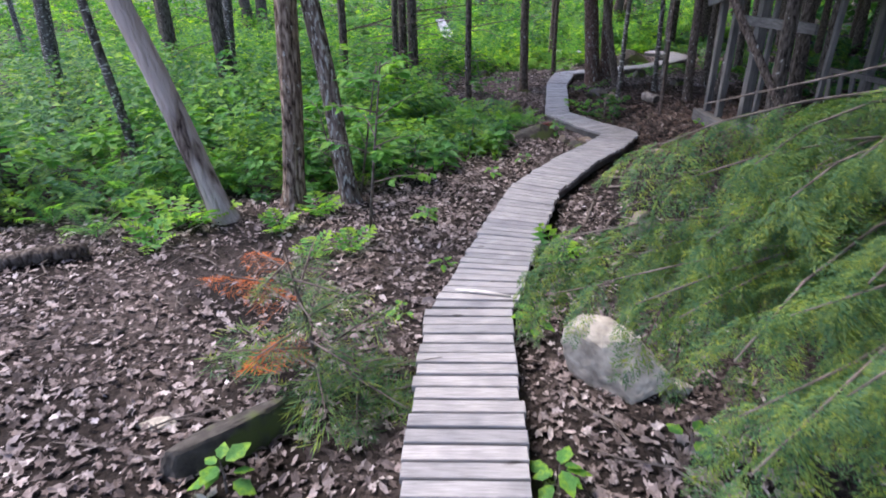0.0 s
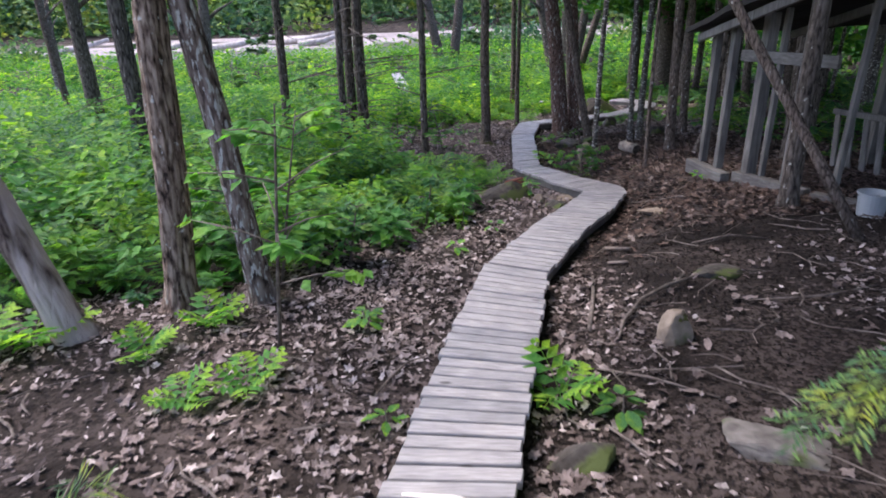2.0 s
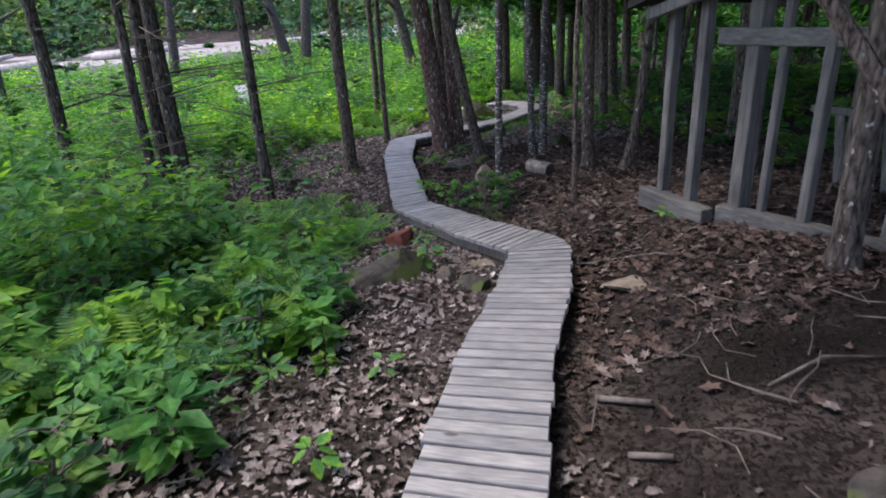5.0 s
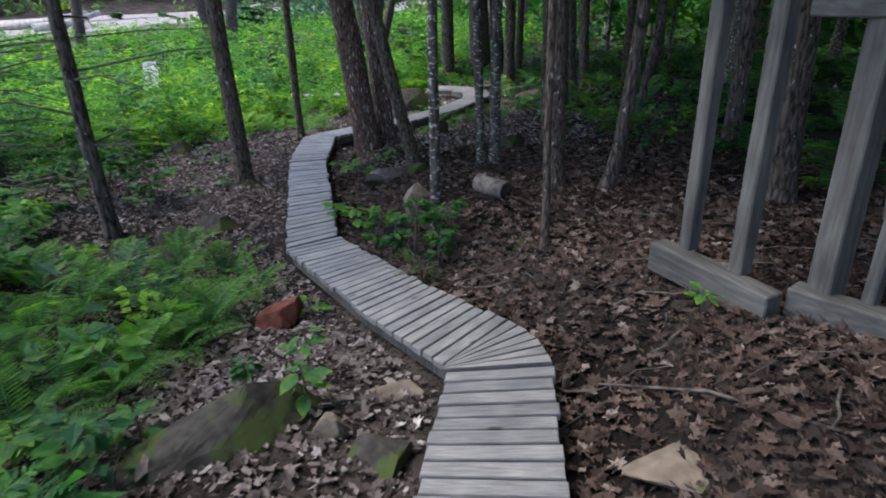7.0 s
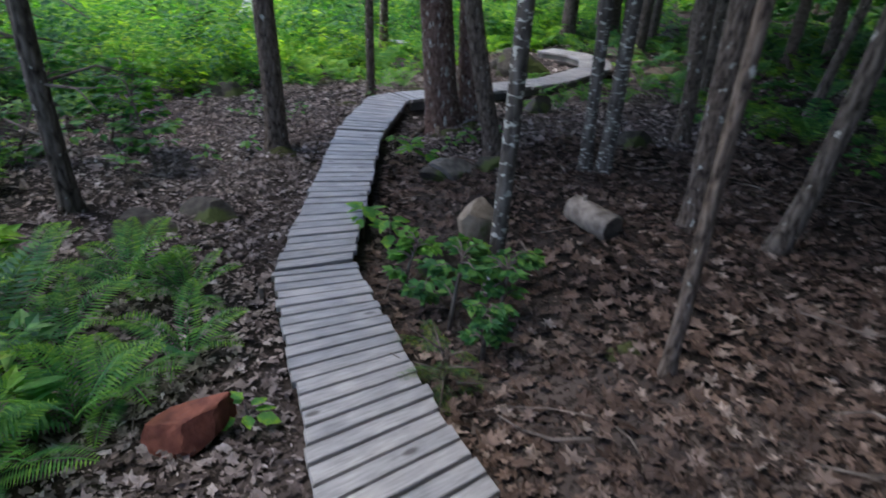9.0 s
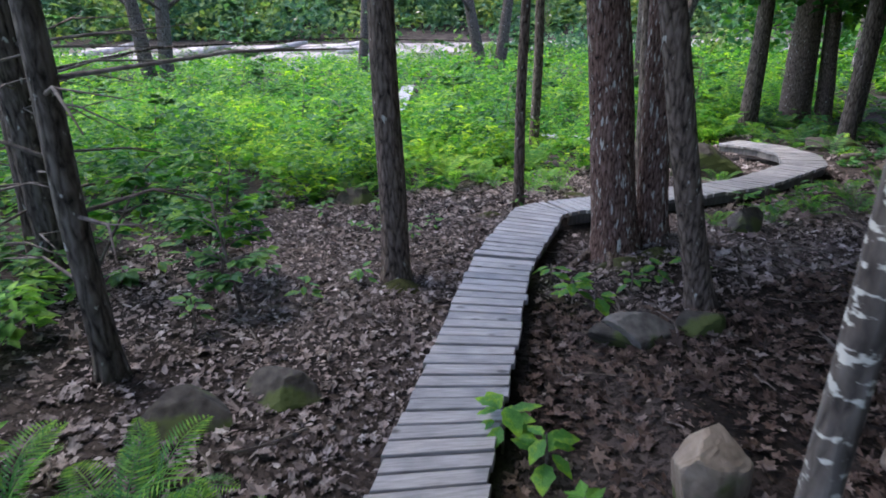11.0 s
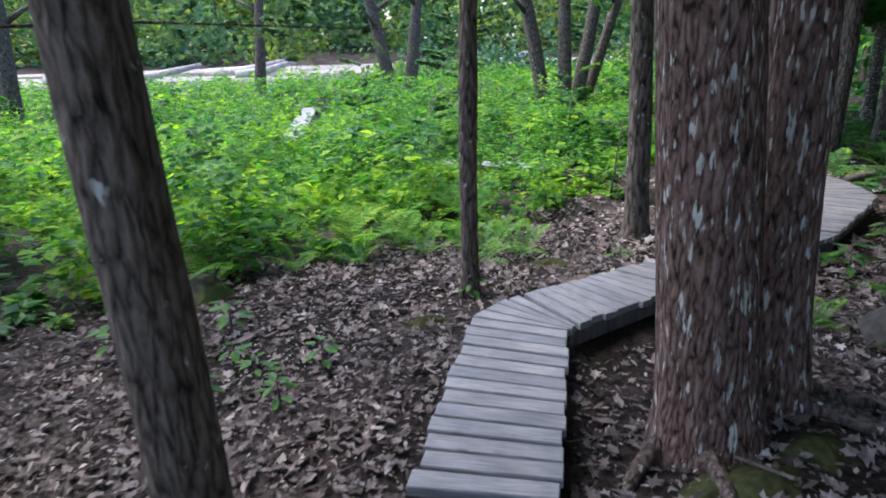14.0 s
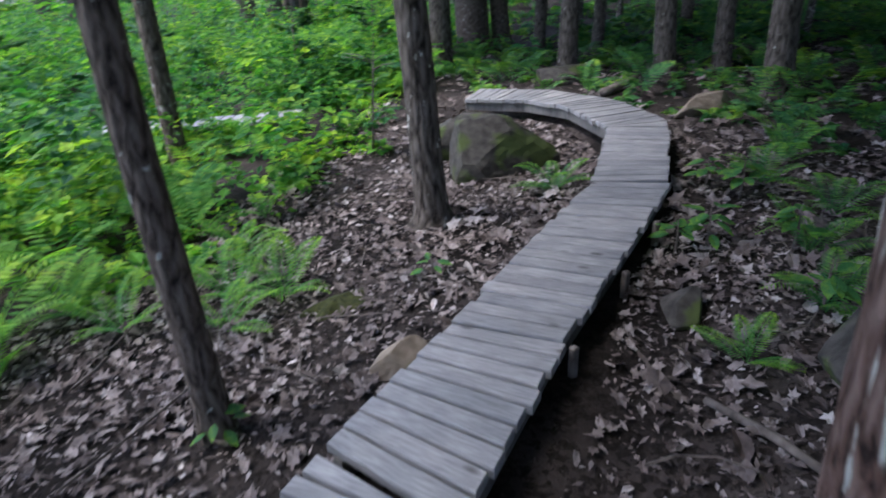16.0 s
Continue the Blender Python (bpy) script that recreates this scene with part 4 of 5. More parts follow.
FROND_ME = [mesh_of("frond", k, FERN) for k in LACY]
FROND_BRIGHT = [mesh_of("frond", k, BRIGHT) for k in LACY]
FROND_YOUNG = [mesh_of("frond", k, BRIGHT) for k in BROAD]


def leaf_mesh(name, material, wide=.55, lobes=0.0):
    xs = np.linspace(0, 1, 7)
    w = wide * .5 * np.sin(np.pi * xs ** .8) * (1 + lobes * np.array([0, .3, -.4, .5, -.3, .2, 0]))
    mid = np.stack([xs, 0 * xs, -.12 * xs ** 2], 1)
    lo = np.stack([xs, w, .12 * w - .12 * xs ** 2], 1)
    hi = np.stack([xs, -w, .12 * w - .12 * xs ** 2], 1)
    v = np.concatenate([mid, lo, hi])
    f = np.array([(k, k + 1, k + 8) for k in range(6)] + [(k, k + 8, k + 7) for k in range(6)] + [(k + 1, k, k + 14) for k in range(6)] + [(k + 1, k + 14, k + 15) for k in range(6)])
    return mesh_of(name, (v, f), material)


LEAF_GREEN, LEAF_BRIGHT = leaf_mesh("leaf", GREEN), leaf_mesh("leaf", BRIGHT, .6, .3)
STEM = mesh_of("stem", (lambda q: (np.array(q[0]), np.array([(a, b, c) for a, b, c, *_ in q[1]] + [(k[0], k[2], k[3]) for k in q[1][:-2]])))(tube([(0, 0, -.05), (.01, 0, .5), (0, .01, 1)], [.012, .01, .005], 5)), TWIG)


def fern(x, y, size, n=7, young=False, label=""):
    rng = random.Random(int(x * 541 + y * 77))
    ob = thing("fern", pose(x, y, gz(x, y)), label or ("bright green young fern in leaf litter" if young else "arching green fern clump on the forest floor"), "fern", "ferns by the path")
    for k in range(n):
        fr = new("frond", ((FROND_YOUNG if y < 5.2 else FROND_BRIGHT) if young else FROND_ME)[rng.randrange(3)])
        fr.parent = ob
        s = size * rng.uniform(.75, 1.15)
        fr.matrix_local = pose(0, 0, 0, 0, -rng.uniform(12, 48), 360 * k / n + rng.uniform(-22, 22)) @ Matrix.Scale(s, 4)
    return ob


def seedling(x, y, h, n=7, leaf=.1, bright=False, label=""):
    rng = random.Random(int(x * 367 + y * 59))
    ob = thing("seedling", pose(x, y, gz(x, y)), label or ("small bright green broadleaf seedling" if bright else "small green broadleaf seedling in leaf litter"), "seedling", "seedlings by the path")
    st = new("stem", STEM)
    st.parent = ob
    st.matrix_local = Matrix.Diagonal((.6, .6, h, 1))
    for k in range(n):
        lf = new("leaf", LEAF_BRIGHT if bright else LEAF_GREEN)
        lf.parent = ob
        u = rng.uniform(.45, 1)
        lf.matrix_local = pose(0, 0, h * u, rng.uniform(-15, 15), rng.uniform(-15, 25), k * 137.5 + rng.uniform(-20, 20)) @ Matrix.Translation((.02 + .05 * (1 - u), 0, 0)) @ Matrix.Scale(leaf * rng.uniform(.7, 1.2), 4)
    return ob


for x, y, s in ((.85, 4.0, .34), (-1.12, 5.08, .28), (-1.39, 4.72, .3), (-.71, 4.26, .26), (-.97, 4.13, .22), (-2.18, 5.0, .4), (-2.5, 4.9, .42), (-2.34, 4.45, .3), (3.44, 16.66, .38), (3.21, 16.84, .42), (4.6, 14.95, .24), (2.7, 16.8, .34), (3.0, 17.1, .36), (2.2, 16.7, .33), (3.4, 17.4, .35), (3.1, 16.5, .3), (3.7, 17.9, .34), (1.7, 16.6, .34), (1.2, 16.3, .32), (.7, 16.2, .32), (1.9, 16.9, .36), (.9, 16.7, .34), (4.0, 18.4, .34), (2.5, 17.2, .36)):
    fern(x, y, s, 6, True)
for x, y, s in ((1.6, 10.5, .42), (1.4, 10.17, .46), (1.12, 9.72, .44), (.9, 9.65, .44), (.53, 10.5, .55), (.3, 10.3, .5), (1.17, 11.2, .5), (1.5, 11.1, .42), (.58, 9.3, .5), (.5, 9.0, .5), (.83, 9.3, .45), (1.05, 10.6, .5), (.75, 10.9, .5), (1.3, 10.0, .5), (.2, 11.1, .55), (-.1, 9.8, .6), (-.3, 10.8, .6), (.2, 9.6, .5)):
    fern(x, y, s, 8)
for x, y, s in ((5.42, 16.92, .34), (-2.95, 4.7, .45), (-3.5, 5.0, .5), (-3.1, 5.7, .55), (-4.2, 5.9, .55), (-2.5, 5.6, .5), (-2.9, 6.3, .6), (-3.8, 6.5, .6), (-2.1, 6.0, .45), (.7, 11.3, .45), (1.2, 11.4, .4), (.4, 8.5, .45), (-.1, 8.9, .5), (6.4, 16.05, .4), (6.9, 16.2, .45), (5.6, 15.3, .42), (6.2, 15.5, .42), (5.1, 14.95, .36), (6.8, 15.2, .45)):
    fern(x, y, s, 7)
for x, y, h, n, lf in ((.42, 1.66, .16, 9, .1), (.99, 1.84, .12, 4, .09), (-.88, 1.72, .16, 8, .1), (.5, 2.86, .16, 8, .1), (.48, 3.12, .1, 6, .07), (-.26, 3.14, .1, 7, .07), (0.0, 3.8, .12, 7, .08), (-.15, 4.9, .13, 8, .1), (.56, 6.45, .12, 7, .09), (2.52, 11.8, .26, 11, .13), (2.68, 11.62, .24, 10, .13), (2.95, 13.57, .16, 8, .11), (3.04, 13.2, .2, 9, .13), (3.16, 13.1, .17, 7, .13), (3.65, 8.37, .14, 7, .08), (1.93, 9.92, .14, 7, .09)):
    seedling(x, y, h, n, lf, True)
for x, y, h, n, lf in ((-.12, 5.0, .14, 8, .08), (-.05, 6.7, .2, 9, .1), (-.16, 7.4, .26, 10, .1), (1.0, 7.1, .14, 7, .08), (.43, 7.1, .2, 9, .1), (.73, 7.4, .25, 10, .1), (3.43, 13.28, .12, 8, .1), (3.6, 13.3, .12, 8, .1), (3.8, 13.35, .13, 8, .1), (1.62, 13.6, .14, 8, .09), (.9, 13.7, .2, 9, .09), (1.3, 13.25, .18, 9, .09), (.4, 14.2, .25, 10, .1), (.1, 13.7, .25, 10, .1), (.8, 12.7, .25, 10, .1), (5.38, 15.7, .25, 11, .12), (6.1, 16.0, .25, 10, .12), (5.57, 15.36, .25, 10, .12), (5.2, 15.75, .2, 9, .11), (6.14, 16.27, .22, 9, .11), (5.08, 14.96, .2, 9, .12), (2.9, 15.72, .12, 8, .08), (4.1, 16.35, .12, 7, .07), (1.0, 15.2, .25, 10, .1), (1.5, 15.5, .25, 10, .09), (1.76, 9.0, .3, 10, .1)):
    seedling(x, y, h, n, lf)
for x, y, h, n, lf in ((-1.09, 7.6, 0.25, 12, 0.11), (-0.67, 8.07, 0.2, 12, 0.11), (-0.13, 7.59, 0.2, 12, 0.11), (-1.11, 7.07, 0.2, 12, 0.11), (-1.68, 8.67, 0.3, 12, 0.11), (-1.13, 9.41, 0.3, 12, 0.11), (0.29, 8.02, 0.25, 12, 0.11), (0.47, 9.37, 0.3, 12, 0.11), (0.8, 8.65, 0.25, 12, 0.11), (0.62, 8.65, 0.3, 12, 0.11), (1.69, 8.69, 0.22, 12, 0.11), (1.01, 8.7, 0.2, 12, 0.11), (-1.34, 8.01, 0.3, 12, 0.11), (-0.64, 7.83, 0.25, 12, 0.11), (-0.14, 7.62, 0.2, 12, 0.11), (-1.13, 9.73, 0.3, 12, 0.11), (1.07, 3.79, 0.12, 12, 0.11)):
    seedling(x, y, h, n, lf, x < -.5)
for x, y in ((1.55, 14.75), (1.75, 14.9), (1.9, 14.6), (1.6, 15.1), (2.05, 15.0), (1.35, 14.9)):
    seedling(x, y, .13, 9, .07)


# ---- conifers by the path ----
def spray(n_side, needle, droop, seed, wide=.42, step=.022, thick=.2):
    """A flat conifer bough along x, one unit long: side twigs set with short needles."""
    rng = np.random.default_rng(seed)
    P, D = [], []
    for k in range(n_side):
        t = .08 + .9 * k / n_side
        for side in (-1, 1):
            L = wide * (1.02 - t) ** .7 * rng.uniform(.6, 1.15) + .05
            base = np.array([t, 0, -droop * t * t])
            d = np.array([rng.uniform(.5, .9), side, rng.uniform(-.55, -.1)])
            d /= np.linalg.norm(d)
            m = max(5, int(L / step))
            u = np.linspace(.05, 1, m)[:, None]
            pts = base + d * L * u - np.array([0, 0, .35]) * L * u ** 2
            for s2 in (-1, 1):
                dd = d + s2 * np.array([d[1], -d[0], 0]) * .9 + rng.normal(size=(m, 3)) * .22
                P.append(pts)
                D.append(dd)
    P, D = np.concatenate(P), np.concatenate(D)
    s = needle * rng.uniform(.7, 1.3, len(P))
    return leaf_quads(P, D, rng.normal(size=P.shape) * .4 + [0, 0, 1], s, s * thick, .1)


SPRAYS = [mesh_of("needles", spray(13, .07, .5, 40 + k, .3, .021, .19), CONIFER) for k in range(5)]
RUST_SPRAY = mesh_of("needles", spray(9, .13, .1, 50, .3, .03, .07), RUST)
PINE_SPRAYS = [mesh_of("needles", spray(9, .17, .12, 52 + k, .3, .028, .06), CONIFER) for k in range(2)]


def aim(a, b, roll=0.0):
    a, b = Vector(a), Vector(b)
    d = b - a
    yaw, el = math.atan2(d.y, d.x), math.atan2(d.z, math.hypot(d.x, d.y))
    return Matrix.Translation(a) @ Matrix.Rotation(yaw, 4, "Z") @ Matrix.Rotation(-el, 4, "Y") @ Matrix.Rotation(roll, 4, "X") @ Matrix.Scale(d.length, 4)


def hemlock():
    x0, y0 = 2.25, 1.95
    z0 = gz(x0, y0)
    ob = thing("hemlock_tree", pose(x0, y0, z0), "young hemlock with drooping green boughs over a boulder", "tree")
    v, f = tube([(0, 0, -.2), (0, 0, .5), (.03, .02, 1.6), (.02, 0, 3.2), (0, 0, 4.6)], [.085, .075, .06, .04, .01], 10)
    link("trunk", v, f, BARK_RED, ob, True)
    base = Vector((x0, y0, z0))
    rr = random.Random(4)
    tips = [(0.34, 2.04, 0.38), (0.37, 1.89, 0.34), (0.45, 2.02, 0.51), (0.53, 1.75, 0.47), (0.6, 1.61, 0.47), (0.68, 1.47, 0.51), (0.74, 1.25, 0.52), (0.67, 1.06, 0.51), (0.61, 0.88, 0.52), (0.66, 1.81, 0.54), (0.8, 1.64, 0.67), (0.72, 2.02, 0.84), (0.74, 1.88, 0.76), (0.97, 1.56, 0.84), (0.86, 1.26, 0.65), (0.81, 0.95, 0.66), (0.97, 1.19, 0.78), (1.13, 1.56, 0.95), (0.96, 1.76, 0.87),
            (2.9, 1.0, .4), (2.2, .8, .6)]
    for tip in tips:
        st, en = Vector((0, 0, tip[2] + rr.uniform(.02, .3) - z0)), Vector(tip) - base
        bow = Vector((rr.uniform(-.15, .15), rr.uniform(-.3, .3), rr.uniform(.1, .28)))
        mid = st.lerp(en, .55) + bow
        curve = [st * (1 - u) ** 2 + mid * 2 * u * (1 - u) + en * u * u for u in (0, .2, .4, .6, .8, 1)]
        v, f = tube(curve, [.011, .009, .007, .005, .004, .002], 6)
        br = link("branch", v, f, TWIG, ob, True)
        for q in range(20):
            u = .22 + .78 * q / 19
            p = st * (1 - u) ** 2 + mid * 2 * u * (1 - u) + en * u * u
            d = (mid.lerp(en, u) - st.lerp(mid, u)).normalized()
            side = Vector((-d.y, d.x, 0)) * (1 if q % 2 else -1) * rr.uniform(.2, 1.1)
            e = p + (d * rr.uniform(.35, .9) + side + Vector((0, 0, rr.uniform(-.9, .1)))).normalized() * rr.uniform(.16, .4) * (1.15 - .4 * u)
            nd = new("needles", SPRAYS[rr.randrange(len(SPRAYS))])
            nd.parent = br
            nd.matrix_local = aim(p, e, rr.uniform(-.5, .5))
    for a, b in (((0, 0, 1.62), (-1.35, .1, 1.42)), ((0, 0, 1.5), (-1.15, -.25, 1.3)), ((0, 0, 1.3), (-1.1, -.5, .95))):
        v, f = tube([a, Vector(a).lerp(Vector(b), .5) + Vector((0, 0, .05)), b], [.008, .006, .002], 6)
        link("bare_branch", v, f, TWIG, ob, True)


hemlock()


def pine_sapling(x, y, h, n, label, rust=False, lean=(0, 0), reach=.42, dense=False):
    z = gz(x, y)
    ob = thing("pine_sapling", pose(x, y, z), label, "sapling")
    rr = random.Random(int(x * 100) + 7)
    v, f = tube([(0, 0, -.05), (lean[0] * h * .5 + .01, lean[1] * h * .5, h * .5), (lean[0] * h, lean[1] * h, h)], [.014, .011, .005], 7)
    link("stem", v, f, BARK_RED, ob, True)
    for k in range(n):
        u = .12 + .86 * k / n
        a = k * 2.4 + rr.uniform(-.4, .4)
        p = Vector((lean[0] * h * u, lean[1] * h * u, h * u))
        L = reach * (1.1 - .55 * u) * rr.uniform(.8, 1.2)
        e = p + Vector((math.cos(a) * L, math.sin(a) * L, rr.uniform(-.02, .14)))
        v, f = tube([p, p.lerp(e, .5), e], [.006, .004, .002], 5)
        br = link("twig", v, f, TWIG, ob, True)
        dead = rust and math.cos(a) < -.2 and u > .4
        nd = new("needles", RUST_SPRAY if dead else (SPRAYS[k % 3] if dense else PINE_SPRAYS[k % 2]))
        nd.parent = br
        nd.matrix_local = aim(p.lerp(e, .15), e + (e - p) * .12)
    return ob


pine_sapling(-.60, 2.36, .78, 16, "thin pine sapling with some rust-brown dead needles", True, (-.12, 0), .5)
pine_sapling(-.42, 2.25, .3, 10, "small green pine seedling beside the boards", False, (0, 0), .34)
pine_sapling(2.74, 10.05, .22, 10, "tiny green balsam seedling beside the boards", False, (0, 0), .22, True)


# ---- leafy shrubs between the trunks ----
def leafy_shrub(x, y, h, n, leaf, material, label, lean=(0, 0)):
    ob = thing("shrub", pose(x, y, gz(x, y)), label, "shrub")
    rr = np.random.default_rng(int(abs(x * 100)) + int(y * 10))
    v, f = tube([(0, 0, -.05), (lean[0] * .5, lean[1] * .5, h * .5), (lean[0], lean[1], h)], [.014, .01, .004], 6)
    link("stem", v, f, TWIG, ob, True)
    pts, dirs = [], []
    for k in range(12):
        u = rr.uniform(.3, 1)
        a = rr.uniform(0, 6.28)
        p = Vector((lean[0] * u, lean[1] * u, h * u))
        e = p + Vector((math.cos(a), math.sin(a), .25)) * h * rr.uniform(.18, .34)
        v, f = tube([p, p.lerp(e, .5) + Vector((0, 0, .02)), e], [.006, .004, .002], 5)
        link("branch", v, f, TWIG, ob, True)
        for j in range(n // 6):
            q = p.lerp(e, rr.uniform(.25, 1.05))
            pts.append(tuple(q))
            b = a + rr.choice([-1, 1]) * rr.uniform(.4, 1.3)
            dirs.append((math.cos(b), math.sin(b), rr.uniform(-.5, .2)))
    p, d = np.array(pts), np.array(dirs)
    s = leaf * rr.uniform(.65, 1.25, len(p))
    v, f = leaf_quads(p, d, rr.normal(size=p.shape) * .3 + [0, 0, 1], s, s * .62, .12)
    link("foliage", v, f, material, ob)
    return ob


leafy_shrub(-.85, 5.95, 1.3, 130, .115, BRIGHT, "light green hazel shrub beside shaggy trunks", (.25, .1))
leafy_shrub(-1.05, 6.0, 1.0, 110, .11, BRIGHT, "light green leafy sapling behind a trunk", (-.2, .1))
leafy_shrub(-.35, 6.35, .5, 80, .09, GREEN, "green leafy shrub at the litter's edge", (.1, 0))
leafy_shrub(.35, 7.6, .55, 80, .09, GREEN, "green leafy shrub at the litter's edge", (.1, 0))
leafy_shrub(-.2, 13.2, .8, 90, .1, MEADOW, "light green maple sapling with spreading leaves", (.4, .4))
leafy_shrub(.35, 13.9, .8, 100, .1, MEADOW, "light green maple sapling with spreading leaves", (.3, -.2))
leafy_shrub(.1, 15.0, .7, 90, .1, MEADOW, "light green leafy sapling at the meadow's edge", (0, 0))
leafy_shrub(2.68, 11.05, .34, 90, .07, BRIGHT, "bright green low shrub beside the boards", (.1, 0))
leafy_shrub(2.75, 10.75, .3, 80, .06, GREEN, "green low shrub beside a birch sapling", (.05, 0))
leafy_shrub(2.85, 10.5, .46, 190, .065, GREEN, "bushy green shrub beside the boards", (.05, 0))
leafy_shrub(3.08, 10.42, .42, 170, .06, GREEN, "low bushy green shrub around a birch sapling", (.03, 0))
leafy_shrub(2.95, 10.2, .3, 120, .06, GREEN, "low green shrub in leaf litter", (0, 0))
leafy_shrub(-.62, 4.62, 1.45, 72, .1, BRIGHT, "thin sapling with broad light green leaves", (.22, -.32))
leafy_shrub(.95, 13.05, .75, 110, .09, GREEN, "green leafy sapling in leaf litter", (-.15, .1))
leafy_shrub(.6, 13.55, .9, 110, .1, MEADOW, "light green maple sapling with spreading leaves", (.2, 0))
leafy_shrub(5.0, 18.9, .9, 90, .09, GREEN, "green leafy shrub behind a boulder", (.1, 0))

for x, y, h, n, lf in ((-2.4, 18.6, 1.1, 420, .1), (.2, 19.4, 1.0, 380, .09), (3.0, 20.9, 1.2, 420, .09), (-4.6, 19.5, 1.4, 460, .11), (5.6, 22.6, 1.5, 480, .1), (-1.2, 22.6, 1.3, 440, .1), (7.6, 24.2, 1.7, 500, .11), (-6.4, 23.6, 1.6, 480, .12), (1.9, 26.0, 1.5, 460, .12), (4.4, 28.0, 1.7, 480, .13), (-3.6, 27.5, 1.6, 480, .13)):
    leafy_shrub(x, y, h, n, lf, GREEN, "dark green bushy shrub standing in the meadow", (.15, .1))

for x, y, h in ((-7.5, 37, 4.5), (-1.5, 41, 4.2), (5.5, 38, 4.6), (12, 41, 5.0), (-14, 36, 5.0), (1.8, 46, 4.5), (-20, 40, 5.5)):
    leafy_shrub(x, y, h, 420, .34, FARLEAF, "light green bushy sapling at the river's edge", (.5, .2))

# ---- far bank ----
rng = np.random.default_rng(21)
n = 44000
hub = np.stack([rng.uniform(-150, 160, 260), rng.uniform(101, 126, 260)], 1)
which = rng.integers(0, 260, n)
hh = rng.uniform(6, 20, 260) * smooth01((hub[:, 1] - 96) / 14)
x = hub[which, 0] + rng.normal(size=n) * 3.0
y = hub[which, 1] + rng.normal(size=n) * 2.0
z = ground(x, y) + np.abs(rng.normal(size=n)) * hh[which] * .6
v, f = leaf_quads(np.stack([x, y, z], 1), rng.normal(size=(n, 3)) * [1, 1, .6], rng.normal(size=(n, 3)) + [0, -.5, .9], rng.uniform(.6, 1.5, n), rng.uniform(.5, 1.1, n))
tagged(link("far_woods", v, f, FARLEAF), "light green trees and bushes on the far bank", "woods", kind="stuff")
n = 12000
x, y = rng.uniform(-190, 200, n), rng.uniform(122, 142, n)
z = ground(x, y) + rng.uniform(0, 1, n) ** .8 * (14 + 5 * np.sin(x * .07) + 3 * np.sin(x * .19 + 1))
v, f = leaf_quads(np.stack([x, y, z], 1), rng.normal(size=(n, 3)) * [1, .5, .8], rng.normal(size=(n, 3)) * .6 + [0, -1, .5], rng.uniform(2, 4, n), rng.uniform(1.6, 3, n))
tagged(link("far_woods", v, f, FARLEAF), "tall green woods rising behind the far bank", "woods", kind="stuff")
n = 5000
hub = np.array([(7, 57), (-34, 60), (22, 58), (13, 60), (38, 60)])
which = rng.integers(0, len(hub), n)
x, y = hub[which, 0] + rng.normal(size=n) * 2.4, hub[which, 1] + rng.normal(size=n) * 1.2
z = -2.9 + np.abs(rng.normal(size=n)) * .8
v, f = leaf_quads(np.stack([x, y, z], 1), rng.normal(size=(n, 3)), rng.normal(size=(n, 3)) + [0, -.3, .8], rng.uniform(.25, .6, n), rng.uniform(.2, .45, n))
tagged(link("bank_bushes", v, f, FARLEAF), "dark green bushes along the river's near bank", "bushes", kind="stuff")

n = 14000
hub = np.stack([rng.uniform(16, 48, 120), rng.uniform(14, 52, 120)], 1)
which = rng.integers(0, 120, n)
x, y = hub[which, 0] + rng.normal(size=n) * 1.3, hub[which, 1] + rng.normal(size=n) * 1.3
z = ground(x, y) + .5 + np.abs(rng.normal(size=n)) * rng.uniform(1.5, 4.5, 120)[which]
v, f = leaf_quads(np.stack([x, y, z], 1), rng.normal(size=(n, 3)) * [1, 1, .6], rng.normal(size=(n, 3)) * .6 + [0, 0, 1], rng.uniform(.3, .7, n), rng.uniform(.25, .5, n))
tagged(link("understory", v, f, CANOPY), "dark green understory deep in the wood", "woods", kind="stuff")


def gravel_bar(x0, y0, half, depth):
    v, f = [], []
    for k in range(25):
        a = k / 12 - 1
        w = depth * math.sqrt(max(0, 1 - a * a)) * (1 + .25 * math.sin(9 * a + x0))
        v += [(x0 + a * half, y0 - w, -3.06), (x0 + a * half, y0 - .3 * w, -2.84), (x0 + a * half, y0 + w, -3.06)]
        if k:
            q = len(v)
            f += [(q - 6, q - 3, q - 2, q - 5), (q - 5, q - 2, q - 1, q - 4)]
    tagged(link("gravel_bar", v, f, GRAVEL, None, True), "pale gravel bar lying in the river", "gravel", kind="structure")


for k, (bx, by, bh, bd) in enumerate(((-55, 78, 30, 6), (-18, 72, 17, 5), (14, 80, 22, 7), (48, 74, 20, 5), (-2, 92, 40, 6), (80, 88, 30, 7))):
    gravel_bar(bx, by, bh, bd)
_r = random.Random(3)
for k, (dx, dy) in enumerate(((-26, 70), (-20, 68), (-10, 70), (-14, 76), (3, 72), (12, 74), (24, 70), (-36, 72))):
    a, L = _r.uniform(-.5, .5), _r.uniform(5, 10)
    log_thing("driftwood", [(dx, dy, -2.75), (dx + L * .5 * math.cos(a), dy + L * .5 * math.sin(a), -2.45), (dx + L * math.cos(a), dy + L * math.sin(a), -1.7)], [.42, .34, .2], DRIFT, "bleached driftwood trunk stranded by the river", "driftwood", 7)
# a short stretch of far boards in the meadow
boardwalk("pale plank walk almost swallowed by the meadow", [(.26, 25.3, -2.08), (-.1, 33.5, -2.2)], [(.72, 25.35, -2.08), (.36, 33.5, -2.2)], pitch=.14)
